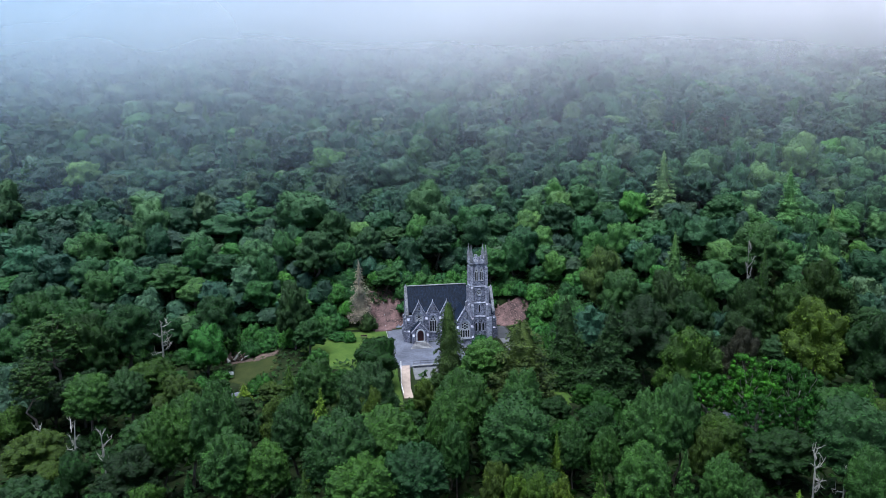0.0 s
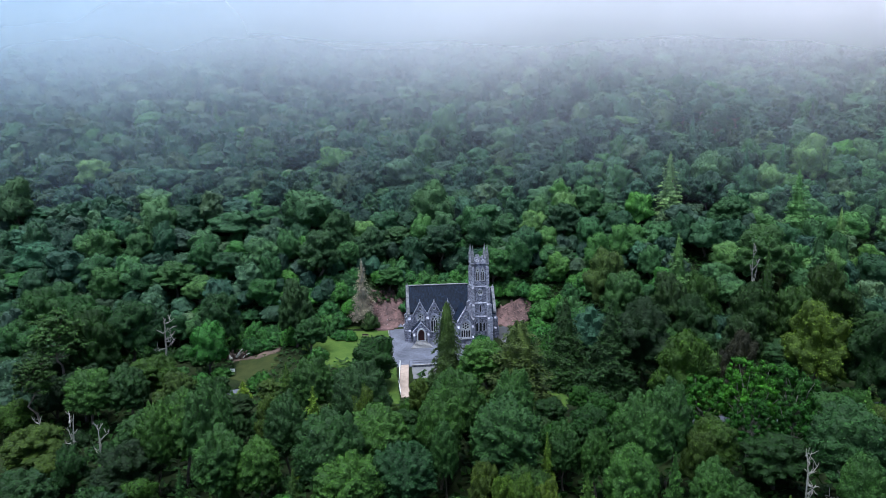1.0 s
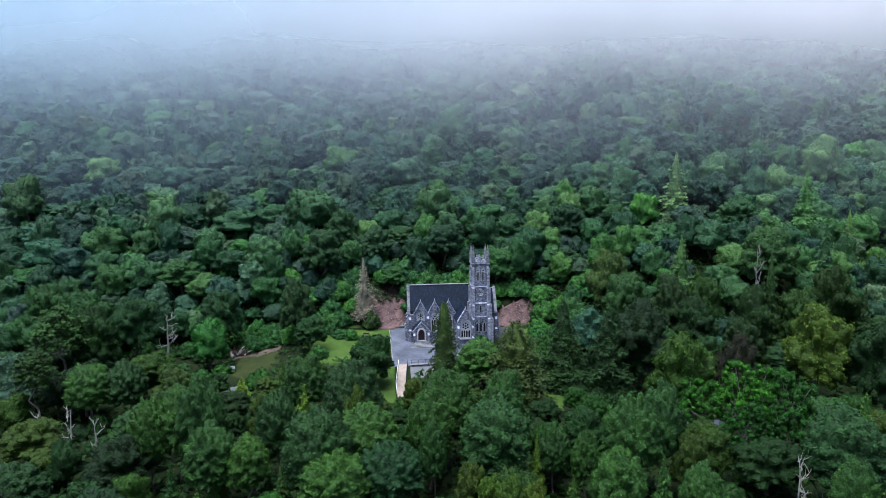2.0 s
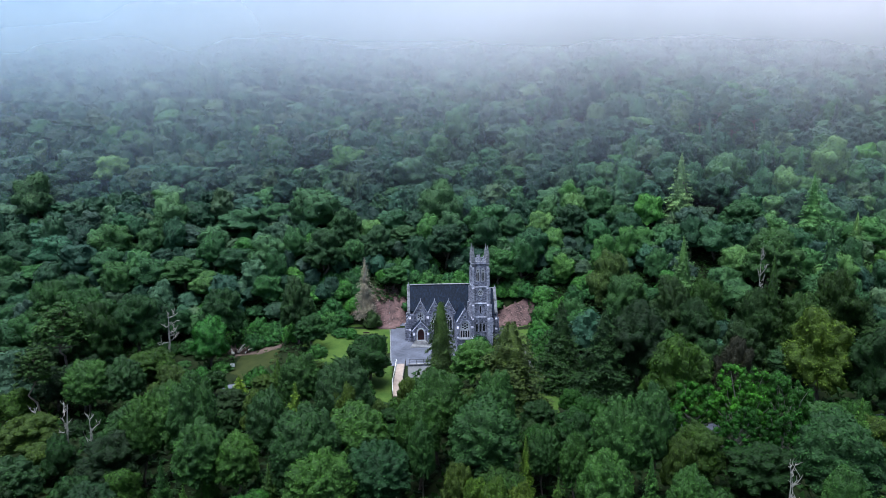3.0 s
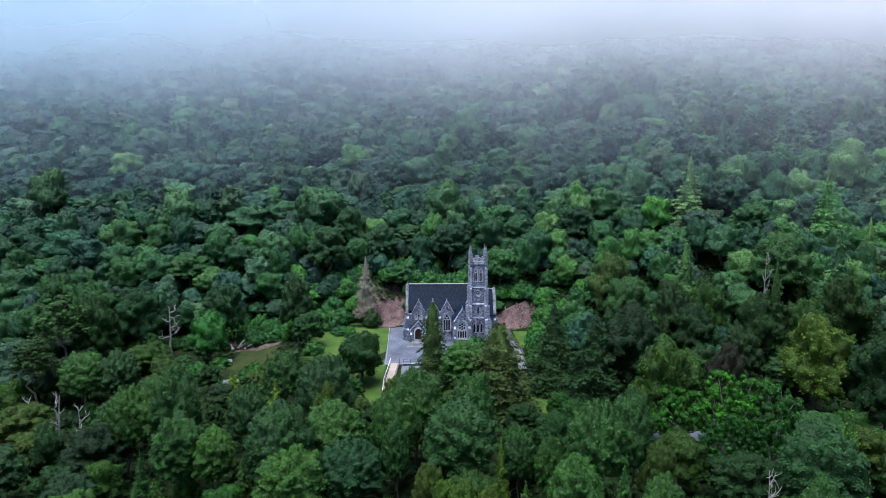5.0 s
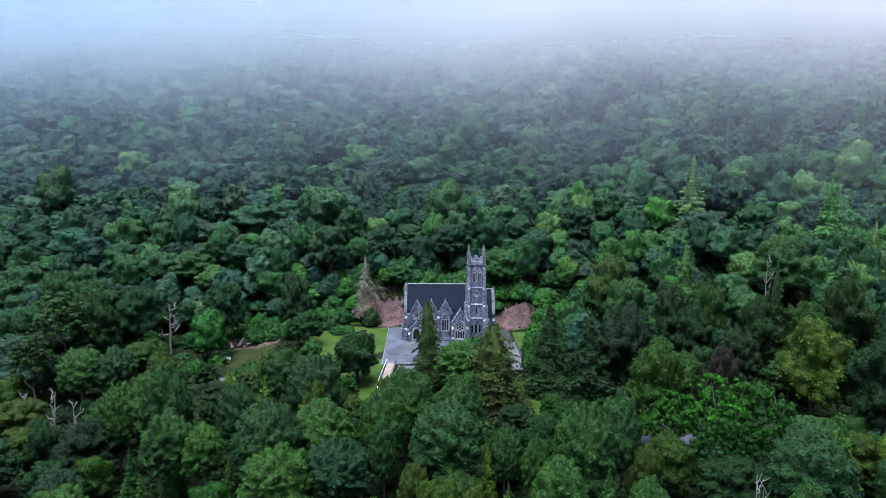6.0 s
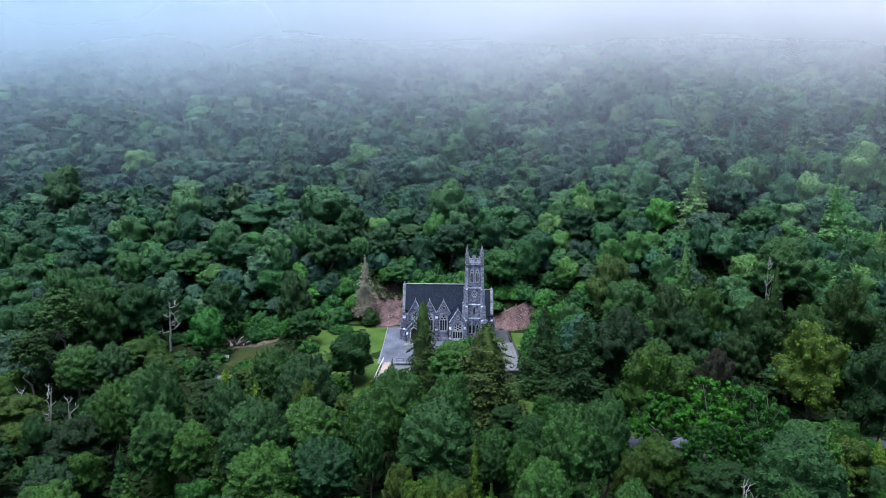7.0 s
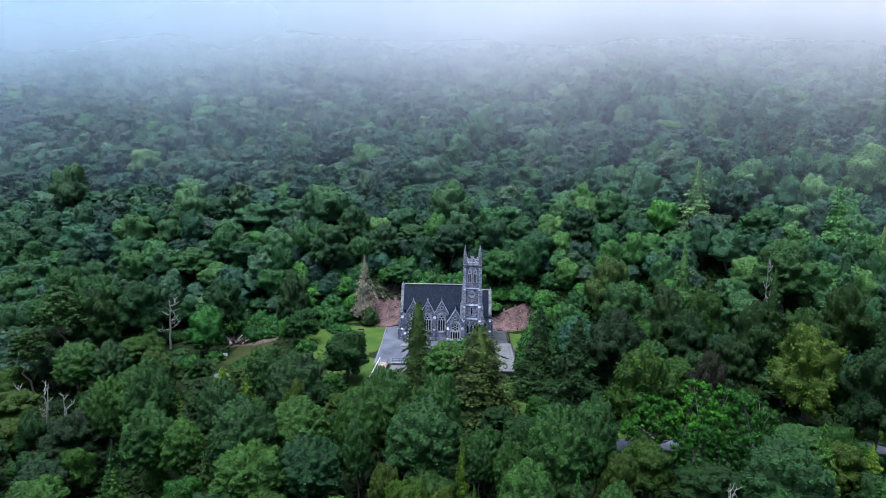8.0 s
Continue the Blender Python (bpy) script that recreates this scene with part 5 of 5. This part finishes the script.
# shrubs round the lawns
for k, (x, y, h, w) in enumerate([(-14, 16, 4, 6), (-17, 13, 3.5, 6), (-20, 10, 3, 5), (-24, 6, 3, 5), (-29, 8, 3.5, 5), (-33, 10, 3, 5), (-21, -9, 3, 5),
                                  (-46, -14, 3, 5), (31, -8, 5, 7), (33, 0, 4.5, 7), (36, 8, 5, 7), (33, -14, 4, 6), (16, -12, 5, 6), (29.2, -21.5, 6.5, 7), (30, -15, 5, 6)]):
    plant("bush", x, y, ground_height(x, y) + h, w, [GREEN_BRIGHT, (0.045, 0.12, 0.025), GREEN_MID, (0.06, 0.15, 0.03)][k % 4])

for k in range(26):
    x, y = -32 + 2.4 * k, 19.5 + 4 * math.sin(k * 2.1)
    if 1 < x < 24 or x < -13:
        plant("bush", x, y, ground_height(x, y) + 3.6 + 1.2 * math.sin(k * 1.3), 6.5, [(0.05, 0.135, 0.026), GREEN_MID, (0.045, 0.12, 0.03)][k % 3])
for x, y, h, w, c in ((-9.2, 11.6, 4.4, 5, (0.075, 0.08, 0.025)), (-14, 3, 2.6, 3.4, (0.06, 0.15, 0.03)), (25.5, 17.5, 4, 5.5, GREEN_BRIGHT), (29, 16.6, 3.6, 5.5, (0.05, 0.135, 0.026)), (32.5, 15, 3.8, 5.5, GREEN_BRIGHT), (36, 12, 4, 6, (0.05, 0.135, 0.026)), (34.5, 8, 3.6, 4.5, GREEN_BRIGHT), (-6.5, -47, 5.5, 5, GREEN_YELLOW), (-2.5, -43, 3.6, 5, (0.06, 0.12, 0.03)), (1.5, -41, 4.0, 5, GREEN_MID), (-9.5, -42, 5.0, 5, GREEN_MID), (-3.5, -50, 5.0, 6, GREEN_MID), (-12, -50, 6, 5.5, GREEN_PALE), (-0.6, -46, 9.0, 4.4, GREEN_YELLOW)):
    plant("broad" if h > 4.5 else "bush", x, y, ground_height(x, y) + h, w, c)
for k in range(34):
    a = k / 33
    x = -48 + 104 * a
    y = 13 + 5 * math.sin(k * 1.7) + (8 if -14 < x < 34 else -3)
    if not -13 < x < 2 and not 24 < x < 36:
        plant("bush", x, y, ground_height(x, y) + 3.2 + 1.4 * math.sin(k * 2.3), 6.0 + math.sin(k * 3.1), [(0.05, 0.135, 0.026), GREEN_MID, (0.06, 0.15, 0.03), (0.04, 0.11, 0.026)][k % 4])

# ---- the wood around them ----
CLEAR = [(-23, -3, -12, 17), (-8, 32, -21, 17), (-40, -32, -17, 4), (-7, 0, -37, -18), (38, 84, -55, -48), (20, 28, -44, -18), (-62, -50, -22, 1), (-74, -64, -47, -36)]


def is_clear(x, y, w):
    return any(a - w * 0.35 < x < b + w * 0.35 and c - w * 0.3 < y < d + w * 0.3 for a, b, c, d in CLEAR)


def crowded(x, y, w, tight=0.36):
    return any((x - a) ** 2 + (y - b) ** 2 < (tight * (w + c)) ** 2 for a, b, c in PLANTED)


pick = random.Random(11)


def across(y, margin):
    """A place across the valley, within the wedge that the moving camera sees at that depth."""
    return pick.uniform(-0.76 * (y + 151) - margin, 0.95 * (y + 151) - 4 + margin)


SHADES_PINE = [GREEN_PINE, GREEN_BLUE, (0.028, 0.066, 0.036), (0.04, 0.085, 0.035), (0.036, 0.08, 0.045)]
SHADES_LEAF = [GREEN_DARK, GREEN_DARK, GREEN_MID, GREEN_MID, (0.03, 0.075, 0.032), (0.045, 0.11, 0.03), (0.042, 0.085, 0.042), (0.06, 0.12, 0.035), GREEN_BRIGHT]
counts = {"pine": 0, "mid": 0}


tries = 0
while tries < 5000 and counts["pine"] < 120:            # the pine wood between lake and church
    tries += 1
    y = pick.uniform(-112, -24)
    x = across(y, 12)
    small = -60 < y and -45 < x < 34
    w = pick.uniform(4.0, 6.5) if small else pick.uniform(7, 10.5)
    if is_clear(x, y, w) or crowded(x, y, w, 0.47):
        continue
    h = pick.uniform(4, 6.5) if small else pick.uniform(7, 10.5)
    r = pick.random()
    if r < 0.66:
        kind, colour = "pine", pick.choice(SHADES_PINE)
    elif r < 0.82:
        kind, colour, w = "spruce", pick.choice([GREEN_YELLOW, GREEN_PALE, (0.07, 0.11, 0.03)]), w * 0.6
    else:
        kind, colour = "broad", pick.choice(SHADES_LEAF + [GREEN_YELLOW, (0.075, 0.12, 0.03)])
    if small and kind == "pine":
        kind, colour = "broad", pick.choice([GREEN_MID, GREEN_BRIGHT, GREEN_YELLOW, (0.06, 0.1, 0.035)])
    plant(kind, x, y, ground_height(x, y) + h, w, colour)
    counts["pine"] += 1
tries = 0
while tries < 5000 and counts["mid"] < 200:             # the lower hillside
    tries += 1
    y = pick.uniform(-30, 52)
    x = across(y, 8)
    if y < 7 and -50 < x < 40:
        continue
    w = pick.uniform(7, 11.5)
    if is_clear(x, y, w) or crowded(x, y, w, 0.31):
        continue
    h = pick.uniform(8.5, 13.5)
    r = pick.random()
    if r < 0.05 and x > 30:
        plant("spruce", x, y, ground_height(x, y) + h + 4, 7, pick.choice([GREEN_DARK, GREEN_PINE, (0.06, 0.085, 0.035)]))
    else:
        shades = [GREEN_DARK, (0.02, 0.05, 0.026), (0.03, 0.075, 0.032)] if x < -58 else SHADES_LEAF + [GREEN_PALE, GREEN_PALE, (0.055, 0.105, 0.045)]
        plant("mid", x, y, ground_height(x, y) + h, w, pick.choice(shades))
    counts["mid"] += 1
tries, young = 0, 0
while tries < 4000 and young < 25:                      # young trees closing the gaps of the pine wood
    tries += 1
    y = pick.uniform(-108, -30)
    x = across(y, 0)
    w = pick.uniform(5.0, 7.5)
    if is_clear(x, y, w) or crowded(x, y, w, 0.3) or (y > -60 and -45 < x < 34):
        continue
    plant("mid", x, y, ground_height(x, y) + pick.uniform(6, 9.5), w, pick.choice([GREEN_MID, GREEN_PINE, GREEN_BRIGHT, (0.07, 0.115, 0.035)]))
    young += 1
for k in range(90):                                     # thick shrubs under the trees at the foot of the hill
    x, y = pick.uniform(-56, 62), pick.uniform(8, 44)
    if is_clear(x, y, 4) or (-13 < x < 2 and y < 22) or (22 < x < 36 and y < 17):
        continue
    plant("bush", x, y, ground_height(x, y) + pick.uniform(2.5, 4.5), pick.uniform(5, 8), pick.choice([(0.045, 0.12, 0.025), GREEN_MID, (0.055, 0.14, 0.03)]))
tries, shrubs = 0, 0
while tries < 3000 and shrubs < 95:                    # undergrowth in the gaps near the clearing
    tries += 1
    y = pick.uniform(-100, 40) if shrubs % 3 else pick.uniform(-10, 34)
    x = across(y, 0) if shrubs % 3 else pick.uniform(-52, 58)
    w = pick.uniform(3.5, 6)
    if is_clear(x, y, w) or crowded(x, y, w, 0.24):
        continue
    plant("bush", x, y, ground_height(x, y) + pick.uniform(2, 4.5), w, pick.choice([GREEN_MID, GREEN_BRIGHT, (0.045, 0.12, 0.025), GREEN_MID]))
    shrubs += 1

# ---- the far wood on the upper hillside: one thicket ----
far_rng = np.random.default_rng(5)
NEAR_SHAPES = [broadleaf(far_rng, 14, 11, 540, 0.5, 11, 8, 0.46, 0.03, 0.1, level=4, heart=0.78)[1] for _ in range(8)] + [conifer(far_rng, 18, 8, 1200, 0.6)[1]]
FAR_SHAPES = [broadleaf(far_rng, 14, 11, 230, 0.72, 10, 5, 0.46, 0.03, 0.12, level=3, heart=0.84)[1] for _ in range(8)] + [conifer(far_rng, 18, 8, 320, 1.2)[1]]
far_v, far_f, far_m, base, spots = [], [], [], 0, {}
for k in range(22000):
    y = 60 + 190 * math.sqrt(pick.random()) if k % 2 else (pick.uniform(20, 190) if k % 4 else pick.uniform(-30, 70))
    x = across(y, 20)
    w = pick.uniform(7, 12.5) if y < 120 else pick.uniform(9, 14)
    if (y < 7 and -50 < x < 40) or is_clear(x, y, w) or (y < 60 and crowded(x, y, w, 0.3)) or (y < 115 and crowded(x, y, w, 0.28)):
        continue
    cell = (int(x // 7), int(y // 7))
    if any((x - a) ** 2 + (y - b) ** 2 < ((0.27 if y < 110 else 0.32) * (w + c)) ** 2 for i in (-1, 0, 1) for j in (-1, 0, 1) for a, b, c in spots.get((cell[0] + i, cell[1] + j), ())):
        continue
    spots.setdefault(cell, []).append((x, y, w))
    v, f = (NEAR_SHAPES if y < 88 else FAR_SHAPES)[8 if pick.random() < 0.06 else pick.randrange(8)]
    a, h = pick.uniform(0, 6.283), pick.uniform(8, 13) / 14
    ca, sa, s = math.cos(a), math.sin(a), w / 11
    p = np.stack([(v[:, 0] * ca - v[:, 1] * sa) * s + x, (v[:, 0] * sa + v[:, 1] * ca) * s + y, v[:, 2] * h + ground_height(x, y) - 0.5], 1)
    far_v.append(p)
    far_f.append(f + base)
    far_m.append(np.full(len(f), pick.randrange(11)))
    base += len(p)
for k in range(6000):                                   # smaller trees closing the gaps of the hillside
    y, w = pick.uniform(12, 135), pick.uniform(4.5, 6.5)
    x = across(y, 10)
    if is_clear(x, y, w) or (-15 < x < 38 and y < 24) or crowded(x, y, w, 0.2):
        continue
    cell = (int(x // 7), int(y // 7))
    if any((x - a) ** 2 + (y - b) ** 2 < (0.24 * (w + c)) ** 2 for i in (-1, 0, 1) for j in (-1, 0, 1) for a, b, c in spots.get((cell[0] + i, cell[1] + j), ())):
        continue
    spots.setdefault(cell, []).append((x, y, w))
    v, f = FAR_SHAPES[pick.randrange(8)]
    a, h, s = pick.uniform(0, 6.283), pick.uniform(5, 8) / 14, w / 11
    ca, sa = math.cos(a), math.sin(a)
    p = np.stack([(v[:, 0] * ca - v[:, 1] * sa) * s + x, (v[:, 0] * sa + v[:, 1] * ca) * s + y, v[:, 2] * h + ground_height(x, y) - 0.5], 1)
    far_v.append(p)
    far_f.append(f + base)
    far_m.append(np.full(len(f), pick.randrange(11)))
    base += len(p)
# far leaf colours hold the pale blue of misty distance
FAR_LEAVES = [leaf_material("far_leaves", toned(hazed(c))) for c in (GREEN_DARK, GREEN_MID, (0.036, 0.08, 0.036), (0.048, 0.1, 0.035), (0.03, 0.07, 0.035), (0.06, 0.11, 0.045), (0.1, 0.145, 0.06), (0.075, 0.15, 0.03), (0.095, 0.12, 0.065), (0.022, 0.055, 0.03), (0.12, 0.14, 0.05))]
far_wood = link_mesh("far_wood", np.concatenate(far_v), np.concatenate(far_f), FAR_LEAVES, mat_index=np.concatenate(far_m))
tagged(far_wood, "dense mixed wood covering the upper hillside into the mist", "woodland", kind="stuff")

# low ferns and brambles on the wood's floor
n = 60000
fy = np.where(far_rng.random(n) < 0.5, far_rng.uniform(-112, 70, n), far_rng.uniform(4, 52, n))
fx = far_rng.uniform(-0.76, 0.95, n) * (fy + 151)
ok = np.array([not is_clear(a, b, 1.0) for a, b in zip(fx, fy)])
fx, fy = fx[ok], fy[ok]
fz = np.array([ground_height(a, b) for a, b in zip(fx, fy)]) + far_rng.uniform(0.1, 1.1, len(fx))
v, f = cards(far_rng, np.stack([fx, fy, fz], 1), unit(far_rng.normal(size=(len(fx), 3)) * 0.5 + (0, -0.2, 1)), far_rng.uniform(0.5, 1.2, len(fx)))
fern = link_mesh("undergrowth", v, f, [leaf_material("fern_leaves", toned((0.036, 0.09, 0.024)))])
tagged(fern, "ferns and brambles covering the floor of the wood", "undergrowth", kind="stuff")

# ---- mist hanging on the hillside: sheets with opacity ramps fitted to the camera's view ----
def mist_material(name, low, high, least, most, seed):
    m, nt, p = material(name)
    nt.nodes.remove(p)
    pos = nt.nodes.new("ShaderNodeNewGeometry").outputs["Position"]
    sep = nt.nodes.new("ShaderNodeSeparateXYZ")
    nt.links.new(pos, sep.inputs[0])
    shift = nt.nodes.new("ShaderNodeVectorMath")
    shift.operation = "MULTIPLY_ADD"
    nt.links.new(pos, shift.inputs[0])
    shift.inputs[1].default_value, shift.inputs[2].default_value = (1.0, 1.0, 2.0), (seed * 37.0, seed * 11.0, 0)
    wisp = noise_node(nt, 0.016, 3, 0.5, shift.outputs[0])
    add = nt.nodes.new("ShaderNodeMath")
    add.operation = "MULTIPLY_ADD"
    nt.links.new(wisp.outputs[0], add.inputs[0])
    add.inputs[1].default_value = 30.0
    drift = node(nt, "ShaderNodeMath")
    drift.operation = "MULTIPLY_ADD"
    nt.links.new(sep.outputs["X"], drift.inputs[0])
    drift.inputs[1].default_value = -0.012
    nt.links.new(sep.outputs["Z"], drift.inputs[2])
    nt.links.new(drift.outputs[0], add.inputs[2])
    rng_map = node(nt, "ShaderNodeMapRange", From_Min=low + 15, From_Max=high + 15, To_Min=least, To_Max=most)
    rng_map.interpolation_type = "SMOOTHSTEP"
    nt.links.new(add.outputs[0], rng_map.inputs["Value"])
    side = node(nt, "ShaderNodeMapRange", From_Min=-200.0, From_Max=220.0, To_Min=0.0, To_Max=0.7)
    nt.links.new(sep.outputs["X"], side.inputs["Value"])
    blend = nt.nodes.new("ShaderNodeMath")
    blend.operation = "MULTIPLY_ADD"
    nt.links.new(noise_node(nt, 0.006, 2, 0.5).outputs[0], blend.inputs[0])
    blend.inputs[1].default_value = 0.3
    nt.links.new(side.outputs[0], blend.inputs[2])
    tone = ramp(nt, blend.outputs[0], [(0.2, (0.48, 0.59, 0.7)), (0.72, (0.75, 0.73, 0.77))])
    # mist low down painted darker and bluer, in place of dimmer airlight
    low_dim = node(nt, "ShaderNodeMapRange", From_Min=28.0, From_Max=86.0, To_Min=0.0, To_Max=1.0)
    nt.links.new(sep.outputs["Z"], low_dim.inputs["Value"])
    tone = mix(nt, 1.0, tone, ramp(nt, low_dim.outputs[0], [(0.0, (0.44, 0.48, 0.6)), (1.0, (1.0, 1.0, 1.0))]), "MULTIPLY")
    dif, tra, clear = (nt.nodes.new("ShaderNodeBsdf" + k) for k in ("Diffuse", "Translucent", "Transparent"))
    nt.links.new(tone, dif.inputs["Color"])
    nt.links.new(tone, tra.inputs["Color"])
    body, out = nt.nodes.new("ShaderNodeMixShader"), nt.nodes.new("ShaderNodeMixShader")
    body.inputs[0].default_value = 0.25
    nt.links.new(dif.outputs[0], body.inputs[1])
    nt.links.new(tra.outputs[0], body.inputs[2])
    nt.links.new(rng_map.outputs[0], out.inputs[0])
    nt.links.new(clear.outputs[0], out.inputs[1])
    nt.links.new(body.outputs[0], out.inputs[2])
    nt.links.new(out.outputs[0], nt.nodes["Material Output"].inputs[0])
    return m


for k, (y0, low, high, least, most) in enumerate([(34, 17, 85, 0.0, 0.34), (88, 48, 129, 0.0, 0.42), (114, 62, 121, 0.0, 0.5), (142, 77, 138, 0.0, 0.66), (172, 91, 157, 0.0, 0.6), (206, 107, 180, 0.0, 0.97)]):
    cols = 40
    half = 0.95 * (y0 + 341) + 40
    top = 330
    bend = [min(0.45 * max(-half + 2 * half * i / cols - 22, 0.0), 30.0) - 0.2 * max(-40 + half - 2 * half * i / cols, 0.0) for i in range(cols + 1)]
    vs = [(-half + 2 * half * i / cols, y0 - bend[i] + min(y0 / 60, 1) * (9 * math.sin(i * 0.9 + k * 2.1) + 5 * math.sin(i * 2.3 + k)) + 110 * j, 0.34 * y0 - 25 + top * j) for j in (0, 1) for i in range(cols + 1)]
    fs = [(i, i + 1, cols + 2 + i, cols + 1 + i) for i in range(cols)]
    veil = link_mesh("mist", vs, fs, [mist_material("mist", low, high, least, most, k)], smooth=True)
    veil.visible_shadow = False
    tagged(veil, "thin sheet of blue-white mist on the hillside, painted dimmer low down", "mist", "mist on the hill", kind="stuff")
